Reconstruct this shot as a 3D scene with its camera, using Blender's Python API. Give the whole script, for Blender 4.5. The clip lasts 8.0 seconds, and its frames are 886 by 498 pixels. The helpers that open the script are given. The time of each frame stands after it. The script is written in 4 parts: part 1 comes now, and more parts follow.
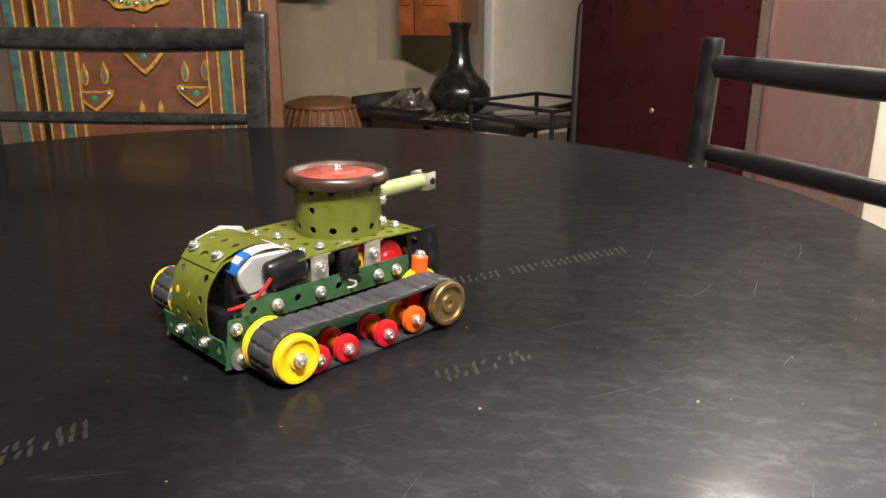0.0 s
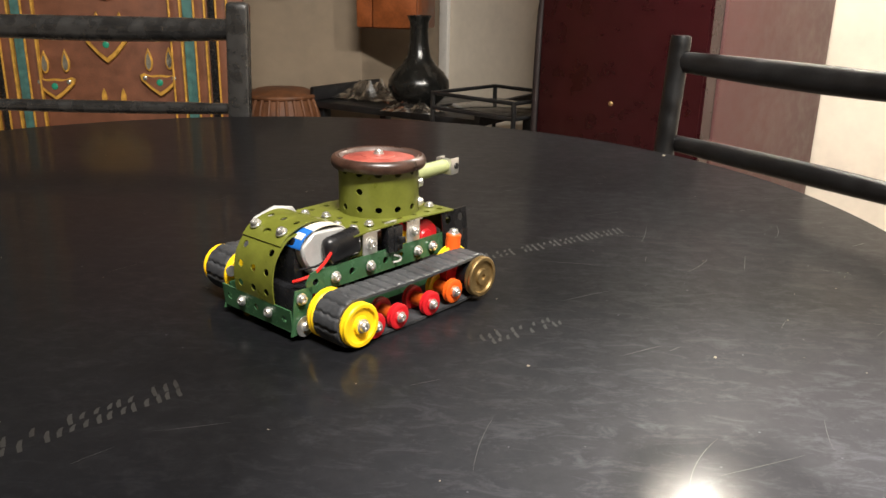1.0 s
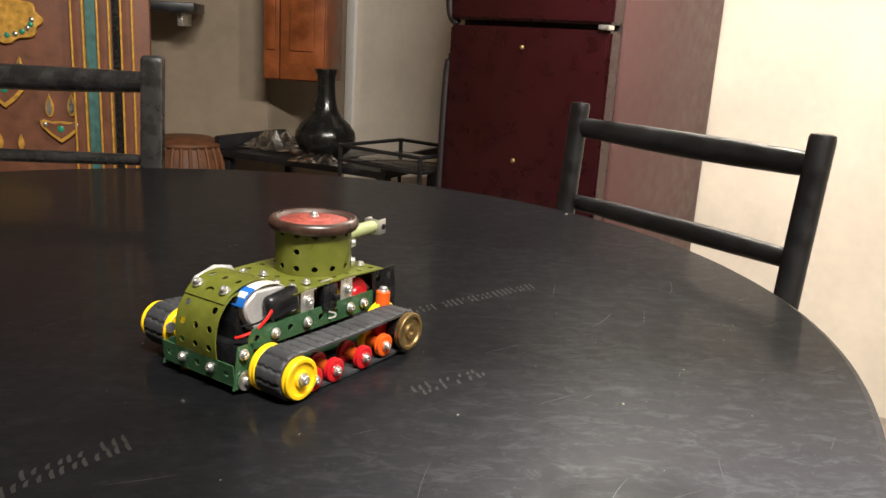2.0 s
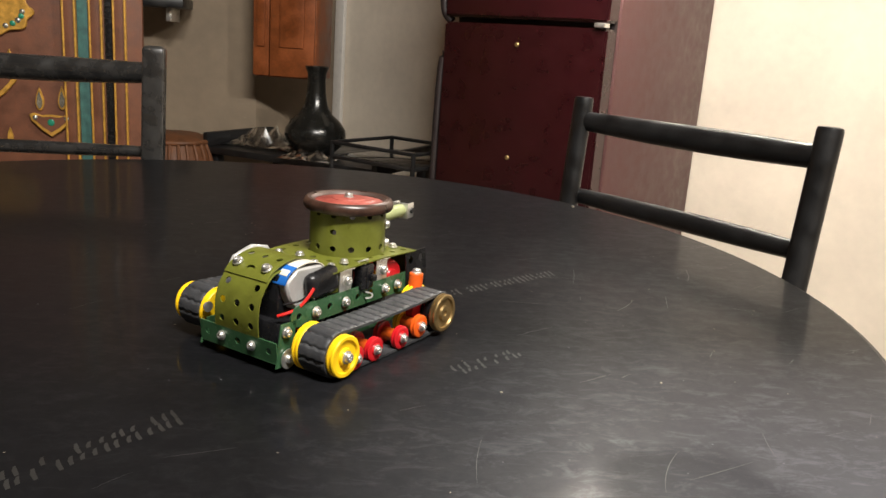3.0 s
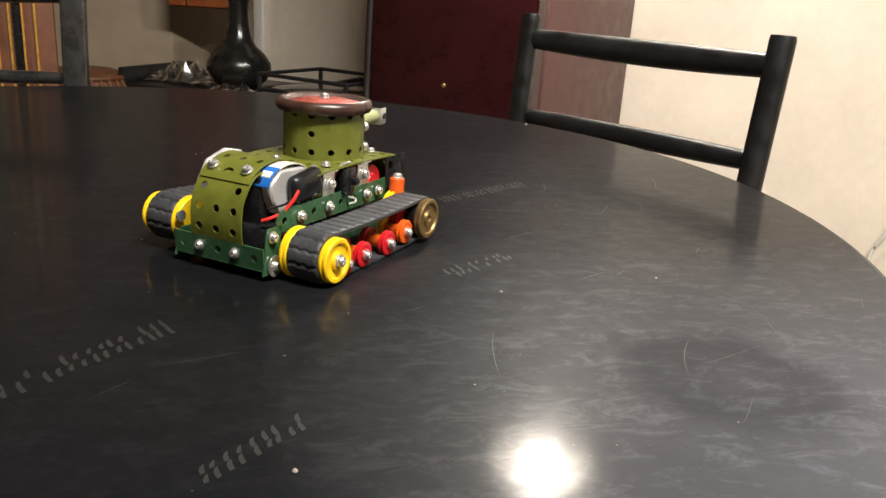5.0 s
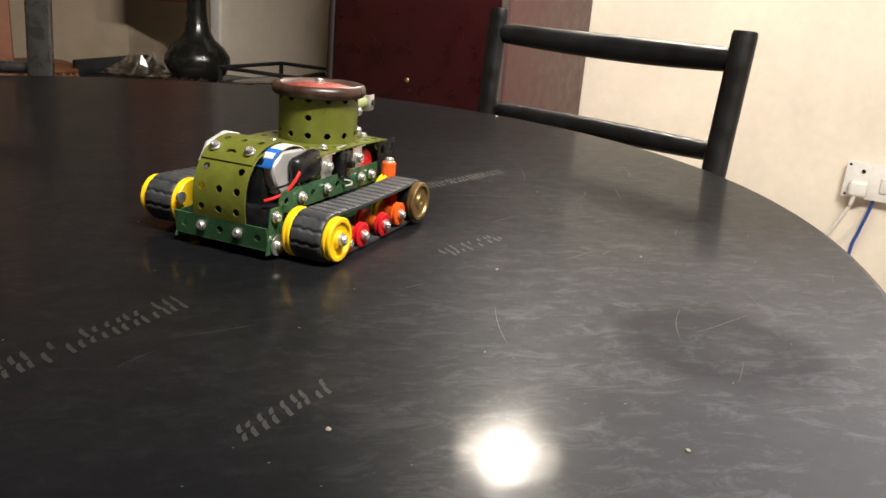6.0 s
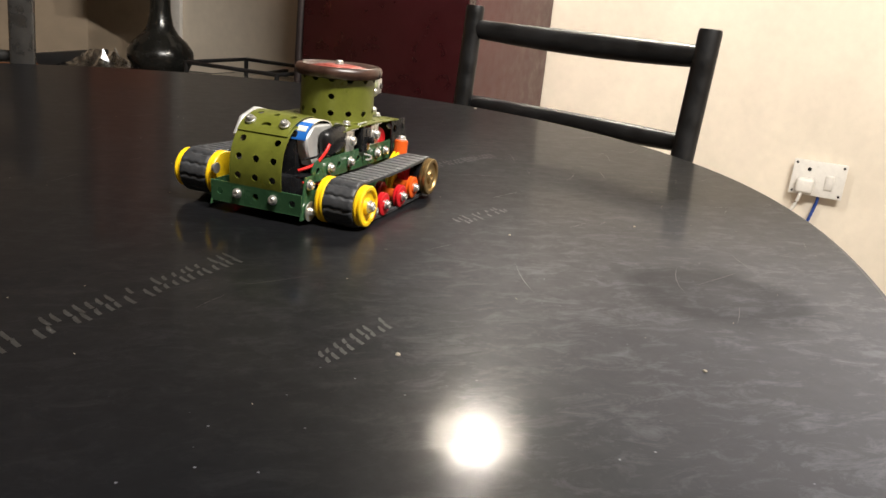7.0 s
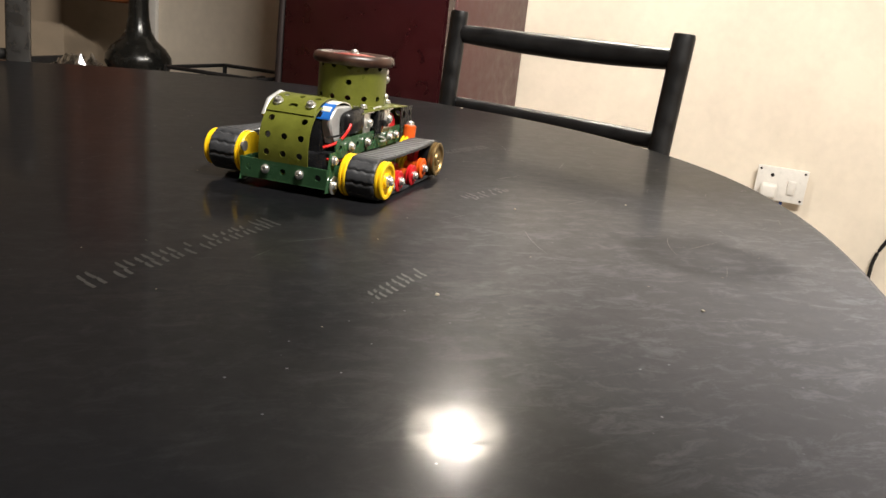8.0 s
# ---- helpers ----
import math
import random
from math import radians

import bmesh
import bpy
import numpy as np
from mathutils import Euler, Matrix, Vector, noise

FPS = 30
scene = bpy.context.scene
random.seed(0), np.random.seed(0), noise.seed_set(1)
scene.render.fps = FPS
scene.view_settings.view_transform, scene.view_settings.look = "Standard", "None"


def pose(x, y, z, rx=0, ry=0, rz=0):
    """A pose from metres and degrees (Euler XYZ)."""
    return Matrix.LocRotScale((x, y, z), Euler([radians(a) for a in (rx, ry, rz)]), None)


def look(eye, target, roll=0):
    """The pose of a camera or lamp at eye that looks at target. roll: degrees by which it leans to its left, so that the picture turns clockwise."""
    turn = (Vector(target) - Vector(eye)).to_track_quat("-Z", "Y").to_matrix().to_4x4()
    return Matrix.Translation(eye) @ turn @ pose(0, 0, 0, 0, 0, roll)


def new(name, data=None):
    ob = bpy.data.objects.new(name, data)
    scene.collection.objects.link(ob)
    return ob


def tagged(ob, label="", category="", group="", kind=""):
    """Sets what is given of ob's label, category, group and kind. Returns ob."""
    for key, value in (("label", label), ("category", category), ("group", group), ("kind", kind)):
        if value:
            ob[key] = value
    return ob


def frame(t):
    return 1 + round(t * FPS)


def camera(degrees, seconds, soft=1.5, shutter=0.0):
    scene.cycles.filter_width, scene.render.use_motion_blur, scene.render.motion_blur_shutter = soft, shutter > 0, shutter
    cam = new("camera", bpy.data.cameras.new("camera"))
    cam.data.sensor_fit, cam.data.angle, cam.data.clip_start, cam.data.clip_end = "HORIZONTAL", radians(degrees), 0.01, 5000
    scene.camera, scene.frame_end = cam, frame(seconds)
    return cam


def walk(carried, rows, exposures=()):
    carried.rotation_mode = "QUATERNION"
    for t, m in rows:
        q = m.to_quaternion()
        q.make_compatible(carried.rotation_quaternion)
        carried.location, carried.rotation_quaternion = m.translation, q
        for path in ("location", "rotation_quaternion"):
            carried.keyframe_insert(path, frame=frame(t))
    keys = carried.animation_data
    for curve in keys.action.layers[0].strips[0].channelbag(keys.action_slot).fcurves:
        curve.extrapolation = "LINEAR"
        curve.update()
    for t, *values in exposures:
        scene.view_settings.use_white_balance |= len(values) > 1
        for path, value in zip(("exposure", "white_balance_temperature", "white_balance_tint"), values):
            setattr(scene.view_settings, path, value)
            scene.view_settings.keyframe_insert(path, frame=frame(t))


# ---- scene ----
cam = camera(57.53, 8.0)
ROWS = [
    (0.0, 0.3176, 0.2465, 0.9604, 72.55, -0.05, 5.52),
    (0.5, 0.2858, 0.2198, 0.9613, 72.08, -0.70, 3.32),
    (1.0, 0.2547, 0.1896, 0.9656, 72.03, -1.10, 1.45),
    (1.5, 0.2369, 0.1619, 0.9767, 73.11, -1.35, -1.25),
    (1.7, 0.2365, 0.1558, 0.9862, 74.86, -1.83, -3.76),
    (2.8, 0.1921, 0.1443, 0.9722, 76.23, -4.33, -6.69),
    (3.0, 0.1859, 0.1489, 0.9667, 75.96, -3.91, -6.88),
    (3.5, 0.1725, 0.1678, 0.9473, 75.10, -3.71, -7.85),
    (4.0, 0.1602, 0.1731, 0.9302, 73.50, -4.44, -9.76),
    (4.2, 0.1605, 0.1742, 0.9273, 72.71, -4.30, -10.17),
    (5.3, 0.1354, 0.1718, 0.9289, 72.26, -4.02, -13.65),
    (5.5, 0.1306, 0.1684, 0.9275, 72.30, -4.48, -14.19),
    (6.0, 0.1108, 0.1602, 0.9200, 72.34, -4.39, -15.97),
    (6.5, 0.0779, 0.1411, 0.9150, 72.52, -4.67, -17.65),
    (7.0, 0.0494, 0.1225, 0.9060, 72.82, -5.41, -19.40),
    (7.5, 0.0202, 0.0994, 0.8979, 73.32, -5.84, -20.65),
    (8.0, -0.0025, 0.0793, 0.8868, 73.99, -6.08, -21.75),
]
walk(cam, [(t, pose(x, y, z, rx, ry, rz)) for t, x, y, z, rx, ry, rz in ROWS], [(0.0, 0.40), (1.5, 0.26), (3.0, 0.06), (8.0, 0.05)])

# ---- light: an unseen bulb by the far side of the table, its shade added, and a ceiling light over the near side ----
world = bpy.data.worlds.new("world")
scene.world = world
world.use_nodes = True
world.node_tree.nodes["Background"].inputs[0].default_value = (1.0, 0.85, 0.7, 1)
world.node_tree.nodes["Background"].inputs[1].default_value = 0.02


def lamp(name, kind, place, watts, colour, size, target=None):
    data = bpy.data.lights.new(name, kind)
    data.energy, data.color = watts, colour
    if kind == "AREA":
        data.shape, data.size, data.size_y = "RECTANGLE", size[0], size[1]
    else:
        data.shadow_soft_size = size
    ob = new(name, data)
    ob.matrix_world = look(place, target) if target else pose(*place)
    return ob


BULB = (0.79, 1.70, 1.605)
lamp("bulb_light", "POINT", BULB, 31, (1.0, 0.93, 0.83), 0.034)
lamp("ceiling_tube_light", "AREA", (0.62, -0.30, 2.62), 110, (1.0, 0.955, 0.89), (1.1, 0.12), (0.9, 1.3, 0.5))


# ---- materials ----
def mat(name, colour, rough=0.5, metal=0.0, var=0.15, scale=40.0, bump=0.0, bscale=200.0, rvar=0.1, spec=0.5, second=None, coat=0.0):
    """A painted, metal or plastic surface with blotches at two scales, uneven gloss and fine relief."""
    m = bpy.data.materials.new(name)
    m.use_nodes = True
    nt = m.node_tree
    b = nt.nodes["Principled BSDF"]
    co = nt.nodes.new("ShaderNodeTexCoord")
    n1, n2 = nt.nodes.new("ShaderNodeTexNoise"), nt.nodes.new("ShaderNodeTexNoise")
    n1.inputs["Scale"].default_value, n1.inputs["Detail"].default_value = scale, 6
    n2.inputs["Scale"].default_value, n2.inputs["Detail"].default_value = scale * 9, 3
    for n in (n1, n2):
        nt.links.new(co.outputs["Object"], n.inputs["Vector"])
    mix = nt.nodes.new("ShaderNodeMath")
    mix.operation = "MULTIPLY_ADD"
    mix.inputs[1].default_value = 0.35
    nt.links.new(n2.outputs["Fac"], mix.inputs[0])
    nt.links.new(n1.outputs["Fac"], mix.inputs[2])
    ramp = nt.nodes.new("ShaderNodeValToRGB")
    lo = tuple(c * (1 - var) for c in colour)
    hi = second or tuple(min(1, c * (1 + var)) for c in colour)
    ramp.color_ramp.elements[0].position, ramp.color_ramp.elements[0].color = 0.45, (*lo, 1)
    ramp.color_ramp.elements[1].position, ramp.color_ramp.elements[1].color = 0.9, (*hi, 1)
    nt.links.new(mix.outputs[0], ramp.inputs[0])
    nt.links.new(ramp.outputs[0], b.inputs["Base Color"])
    rr = nt.nodes.new("ShaderNodeMapRange")
    rr.inputs["From Min"].default_value, rr.inputs["From Max"].default_value = 0.3, 0.7
    rr.inputs["To Min"].default_value, rr.inputs["To Max"].default_value = max(0.02, rough - rvar), min(1, rough + rvar)
    nt.links.new(n1.outputs["Fac"], rr.inputs[0])
    nt.links.new(rr.outputs[0], b.inputs["Roughness"])
    b.inputs["Metallic"].default_value = metal
    b.inputs["Specular IOR Level"].default_value = spec
    b.inputs["Coat Weight"].default_value = coat
    if bump:
        n3 = nt.nodes.new("ShaderNodeTexNoise")
        n3.inputs["Scale"].default_value, n3.inputs["Detail"].default_value = bscale, 4
        nt.links.new(co.outputs["Object"], n3.inputs["Vector"])
        bp = nt.nodes.new("ShaderNodeBump")
        bp.inputs["Strength"].default_value, bp.inputs["Distance"].default_value = bump, 0.002
        nt.links.new(n3.outputs["Fac"], bp.inputs["Height"])
        nt.links.new(bp.outputs[0], b.inputs["Normal"])
    return m


RING = (0.358, -0.445, 0.7452)


def table_material():
    """Black lacquered top: glossy, dulled by dust and wiped smears."""
    m = bpy.data.materials.new("black_lacquer_top")
    m.use_nodes = True
    nt = m.node_tree
    b = nt.nodes["Principled BSDF"]
    co = nt.nodes.new("ShaderNodeTexCoord")

    def noise_at(scale, detail, rough=0.6, stretch=None, twist=0.0):
        n = nt.nodes.new("ShaderNodeTexNoise")
        n.inputs["Scale"].default_value, n.inputs["Detail"].default_value, n.inputs["Roughness"].default_value = scale, detail, rough
        n.inputs["Distortion"].default_value = twist
        if stretch:
            mp = nt.nodes.new("ShaderNodeMapping")
            mp.inputs["Scale"].default_value = stretch
            mp.inputs["Rotation"].default_value = (0, 0, 0.6)
            nt.links.new(co.outputs["Object"], mp.inputs["Vector"])
            nt.links.new(mp.outputs[0], n.inputs["Vector"])
        else:
            nt.links.new(co.outputs["Object"], n.inputs["Vector"])
        return n.outputs["Fac"]

    def rng(value, a, b_, c, d):
        r = nt.nodes.new("ShaderNodeMapRange")
        for k, v in zip(("From Min", "From Max", "To Min", "To Max"), (a, b_, c, d)):
            r.inputs[k].default_value = v
        nt.links.new(value, r.inputs[0])
        return r.outputs[0]

    def op(kind, x, y):
        o = nt.nodes.new("ShaderNodeMath")
        o.operation = kind
        nt.links.new(x, o.inputs[0])
        if isinstance(y, float):
            o.inputs[1].default_value = y
        else:
            nt.links.new(y, o.inputs[1])
        return o.outputs[0]

    broad = rng(noise_at(5.5, 6, 0.6, None, 0.3), 0.40, 0.60, 0.0, 1.0)
    smear = rng(noise_at(38, 12, 0.78, (1.0, 2.2, 1.0), 0.6), 0.50, 0.70, 0.0, 1.0)
    fine = rng(noise_at(70, 6, 0.7), 0.42, 0.72, 0.0, 1.0)
    # dust weighted to the wall side, painting in how it catches the light there
    sep = nt.nodes.new("ShaderNodeSeparateXYZ")
    nt.links.new(co.outputs["Object"], sep.inputs[0])
    broad = op("MULTIPLY", op("ADD", op("MULTIPLY", broad, 0.6), 0.4), rng(sep.outputs["X"], -0.10, 0.26, 0.15, 1.0))
    dust = op("MULTIPLY", op("ADD", op("ADD", op("MULTIPLY", smear, 0.68), op("MULTIPLY", fine, 0.30)), 0.16), op("ADD", op("MULTIPLY", broad, 0.88), 0.10))
    # pale haze painted into the colour towards the near corner, broken by smears
    corner_haze = op("MULTIPLY", op("ADD", op("MULTIPLY", smear, 0.5), 0.6), op("MULTIPLY", rng(sep.outputs["X"], 0.12, 0.44, 0.0, 1.0), rng(sep.outputs["Y"], -0.62, -0.20, 1.15, 0.0)))
    # a dull round patch left by a bowl, darker along its rim
    away = nt.nodes.new("ShaderNodeVectorMath")
    away.operation = "DISTANCE"
    nt.links.new(co.outputs["Object"], away.inputs[0])
    away.inputs[1].default_value = RING
    wob = op("ADD", away.outputs["Value"], op("MULTIPLY", rng(noise_at(30, 4), 0.3, 0.7, -1.0, 1.0), 0.010))
    patch = op("MULTIPLY", rng(wob, 0.010, 0.040, 0.60, 1.0), rng(wob, 0.042, 0.068, 1.0, 0.0))
    dust = op("MULTIPLY", dust, op("ADD", op("MULTIPLY", patch, -0.75), 1.0))
    vo = nt.nodes.new("ShaderNodeTexVoronoi")
    vo.inputs["Scale"].default_value = 85
    nt.links.new(co.outputs["Object"], vo.inputs["Vector"])
    speck = op("MULTIPLY", rng(vo.outputs["Distance"], 0.035, 0.06, 1.0, 0.0), rng(noise_at(14, 2), 0.55, 0.6, 0.0, 1.0))
    mixc = nt.nodes.new("ShaderNodeMix")
    mixc.data_type = "RGBA"
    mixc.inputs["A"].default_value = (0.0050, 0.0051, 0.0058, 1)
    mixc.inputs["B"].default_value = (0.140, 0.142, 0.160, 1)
    nt.links.new(op("MINIMUM", op("ADD", op("ADD", op("MULTIPLY", dust, 0.070), op("MULTIPLY", corner_haze, op("ADD", op("MULTIPLY", patch, -0.35), 1.0))), op("MULTIPLY", speck, 0.8)), 1.0), mixc.inputs["Factor"])
    nt.links.new(mixc.outputs["Result"], b.inputs["Base Color"])
    nt.links.new(op("ADD", op("MULTIPLY", dust, 0.07), op("ADD", op("MULTIPLY", broad, 0.05), 0.37)), b.inputs["Roughness"])
    nt.links.new(op("ADD", op("MULTIPLY", dust, 0.085), 0.020), b.inputs["Specular IOR Level"])
    streak = rng(noise_at(120, 10, 0.80, (1.0, 1.6, 1.0), 0.5), 0.42, 0.64, 0.0, 1.0)
    blotch = rng(noise_at(9, 7, 0.65, (1.0, 1.8, 1.0), 0.4), 0.38, 0.62, 0.78, 1.12)
    gloss = op("MULTIPLY", op("ADD", op("MULTIPLY", streak, -0.18), 0.265), op("MULTIPLY", blotch, op("ADD", op("MULTIPLY", patch, -0.40), 1.0)))
    nt.links.new(gloss, b.inputs["Coat Weight"])
    nt.links.new(op("ADD", op("MULTIPLY", streak, 0.12), 0.065), b.inputs["Coat Roughness"])
    bp = nt.nodes.new("ShaderNodeBump")
    bp.inputs["Strength"].default_value, bp.inputs["Distance"].default_value = 0.05, 0.001
    nt.links.new(noise_at(35, 5), bp.inputs["Height"])
    nt.links.new(bp.outputs[0], b.inputs["Normal"])
    return m


def glass_material(name, rough=0.05, tint=(1, 1, 1)):
    m = bpy.data.materials.new(name)
    m.use_nodes = True
    b = m.node_tree.nodes["Principled BSDF"]
    b.inputs["Base Color"].default_value = (*tint, 1)
    b.inputs["Roughness"].default_value = rough
    b.inputs["Transmission Weight"].default_value = 1.0
    b.inputs["IOR"].default_value = 1.3
    return m


def glow_material(name, colour, strength):
    m = bpy.data.materials.new(name)
    m.use_nodes = True
    b = m.node_tree.nodes["Principled BSDF"]
    b.inputs["Emission Color"].default_value = (*colour, 1)
    b.inputs["Emission Strength"].default_value = strength
    return m


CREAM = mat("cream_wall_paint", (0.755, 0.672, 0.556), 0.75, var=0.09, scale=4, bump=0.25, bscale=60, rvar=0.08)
# darker and browner than the cream, for the pier, north and west walls
DULL = mat("darker_beige_wall", (0.25, 0.193, 0.134), 0.8, var=0.2, scale=2.2, bump=0.25, bscale=50)
FLOORM = mat("terrazzo_floor", (0.30, 0.26, 0.22), 0.4, var=0.25, scale=30)
CEIL = mat("ceiling_paint", (0.26, 0.235, 0.20), 0.9, var=0.04, scale=3)
TOP = table_material()
BLACKWOOD = mat("black_painted_wood", (0.008, 0.008, 0.0085), 0.40, var=0.5, scale=25, bump=0.2, bscale=120, rvar=0.12)
WORNBLACK = mat("scuffed_black_paint", (0.016, 0.0155, 0.0155), 0.27, var=0.25, scale=40, bump=0.06, bscale=150, rvar=0.10, second=(0.032, 0.031, 0.030), coat=0.5)
FRIDGE = mat("dark_red_fridge_door", (0.019, 0.0014, 0.0027), 0.30, var=0.18, scale=22, bump=0.05, bscale=300, rvar=0.06)
FRIDGESIDE = mat("maroon_fridge_side", (0.078, 0.031, 0.030), 0.5, var=0.1, scale=30, bump=0.1, bscale=400)
GASKET = mat("dark_gasket", (0.012, 0.006, 0.006), 0.6)
OLIVE = mat("olive_green_paint", (0.118, 0.128, 0.018), 0.34, var=0.2, scale=60, bump=0.04, bscale=300, rvar=0.08)
GREEN = mat("dark_green_paint", (0.036, 0.096, 0.043), 0.26, var=0.25, scale=60, rvar=0.08)
BARREL = mat("pale_green_plastic", (0.30, 0.33, 0.15), 0.5, var=0.15, scale=80)
STEEL = mat("zinc_plated_steel", (0.80, 0.79, 0.76), 0.33, 0.9, var=0.15, scale=120, rvar=0.08)
YELLOW = mat("yellow_plastic", (0.90, 0.58, 0.012), 0.36, var=0.1, scale=60)
RED = mat("red_plastic", (0.55, 0.012, 0.018), 0.35, var=0.15, scale=60)
ORANGE = mat("orange_plastic", (0.72, 0.105, 0.010), 0.4, var=0.12, scale=60)
RUBBER = mat("black_rubber_belt", (0.034, 0.035, 0.038), 0.55, var=0.35, scale=120, bump=0.15, bscale=500)
BRASS = mat("dull_brass", (0.36, 0.25, 0.11), 0.42, 0.85, var=0.25, scale=90)
BRONZE = mat("worn_brown_rim", (0.024, 0.011, 0.008), 0.33, 0.0, var=0.5, scale=70, second=(0.070, 0.034, 0.023))
WORNEDGE = mat("scuffed_bare_edge", (0.22, 0.16, 0.14), 0.45, 0.3, var=0.5, scale=60, second=(0.08, 0.05, 0.04))
WORNRED = mat("worn_red_disc", (0.27, 0.032, 0.028), 0.45, var=0.4, scale=70, second=(0.42, 0.10, 0.07))
ALU = mat("grey_aluminium", (0.46, 0.455, 0.44), 0.42, 0.25, var=0.12, scale=80)
BLACK = mat("black_plastic", (0.009, 0.009, 0.010), 0.25, var=0.3, scale=80)
LABEL = mat("cream_paper_label", (0.72, 0.67, 0.55), 0.55, var=0.08, scale=90)
BLUE = mat("blue_print", (0.012, 0.12, 0.44), 0.45, var=0.08, scale=90)
REDWIRE = mat("red_wire_sleeve", (0.62, 0.02, 0.015), 0.4)
WHITEP = mat("white_plastic", (0.74, 0.71, 0.66), 0.35, var=0.05, scale=60)
BLUEC = mat("blue_cable", (0.02, 0.06, 0.28), 0.5)
DUST = mat("grey_dust_print", (0.0135, 0.0130, 0.012), 0.55, var=0.6, scale=300)
SCRATCH = mat("pale_scratch", (0.045, 0.044, 0.043), 0.45, var=0.4, scale=200)
CRUMB = mat("pale_crumb", (0.26, 0.23, 0.18), 0.8)
VASEM = mat("black_glazed_pottery", (0.010, 0.010, 0.009), 0.22, var=0.4, scale=30, bump=0.1, bscale=90)
SHUTTER = mat("varnished_brown_wood", (0.22, 0.060, 0.016), 0.4, var=0.4, scale=14)
CANE = mat("brown_woven_cane", (0.125, 0.046, 0.016), 0.6, var=0.45, scale=30, bump=0.5, bscale=160)
PANELM = mat("brown_painted_panel", (0.130, 0.046, 0.021), 0.6, var=0.25, scale=25, bump=0.2, bscale=120)
GILT = mat("gold_painted_relief", (0.50, 0.27, 0.045), 0.45, 0.25, var=0.35, scale=60)
TEAL = mat("teal_painted_strip", (0.045, 0.13, 0.12), 0.6, var=0.4, scale=40)
MIRROR = mat("small_mirror_inlay", (0.55, 0.55, 0.50), 0.15, 0.9, var=0.3, scale=60)
EMERALD = mat("green_glass_stud", (0.02, 0.20, 0.12), 0.2)
CLEAR = glass_material("clear_polythene", 0.12)
PANE = glass_material("glass_top", 0.02, (0.9, 0.95, 0.92))


# ---- mesh helpers ----
def part(name, bm, material, parent=None, label="", smooth=True, m=None):
    me = bpy.data.meshes.new(name)
    if smooth:
        for f in bm.faces:
            f.smooth = True
    bm.to_mesh(me)
    bm.free()
    me.materials.append(material)
    if smooth:
        me.set_sharp_from_angle(angle=radians(38))
    ob = new(name, me)
    if parent:
        ob.parent = parent
    if m:
        ob.matrix_basis = m
    return tagged(ob, label) if label else ob


def again(ob, m, parent=None):
    """The same mesh once more, as an object of its own."""
    o = new(ob.name.split(".")[0], ob.data)
    o.parent = parent or ob.parent
    o.matrix_basis = m
    if "label" in ob:
        o["label"] = ob["label"]
    return o


def thing(name, m, label, category, group=""):
    e = new(name)
    e.empty_display_size = 0.05
    e.matrix_basis = m
    return tagged(e, label, category, group)


def box(sx, sy, sz, bevel=0.0, at=(0, 0, 0), seg=2, bm=None, m=None):
    own = bmesh.new()
    bmesh.ops.create_cube(own, size=1)
    bmesh.ops.transform(own, matrix=Matrix.Diagonal((sx, sy, sz, 1)), verts=own.verts)
    if bevel:
        bmesh.ops.bevel(own, geom=own.edges[:], offset=bevel, segments=seg, affect="EDGES", profile=0.5)
    bmesh.ops.transform(own, matrix=Matrix.Translation(at) @ (m or Matrix()), verts=own.verts)
    return join(bm, own)


def join(bm, own):
    if bm is None:
        return own
    tmp = bpy.data.meshes.new("tmp")
    own.to_mesh(tmp)
    own.free()
    bm.from_mesh(tmp)
    bpy.data.meshes.remove(tmp)
    return bm


def lathe(profile, n=40, axis="z", bm=None, m=None):
    """Turn a profile of (radius, height) round the axis."""
    own = bmesh.new()
    rings = []
    for r, h in profile:
        if r < 1e-6:
            rings.append([own.verts.new((0, 0, h))])
        else:
            rings.append([own.verts.new((r * math.cos(2 * math.pi * k / n), r * math.sin(2 * math.pi * k / n), h)) for k in range(n)])
    for a, b in zip(rings, rings[1:]):
        for k in range(n):
            j = (k + 1) % n
            if len(a) == 1 and len(b) > 1:
                own.faces.new((a[0], b[k], b[j]))
            elif len(b) == 1 and len(a) > 1:
                own.faces.new((a[k], b[0], a[j]))
            elif len(a) > 1:
                own.faces.new((a[k], b[k], b[j], a[j]))
    turn = {"z": Matrix(), "y": pose(0, 0, 0, 90, 0, 0), "x": pose(0, 0, 0, 0, 90, 0)}[axis]
    bmesh.ops.transform(own, matrix=(m or Matrix()) @ turn, verts=own.verts)
    bmesh.ops.recalc_face_normals(own, faces=own.faces)
    return join(bm, own)


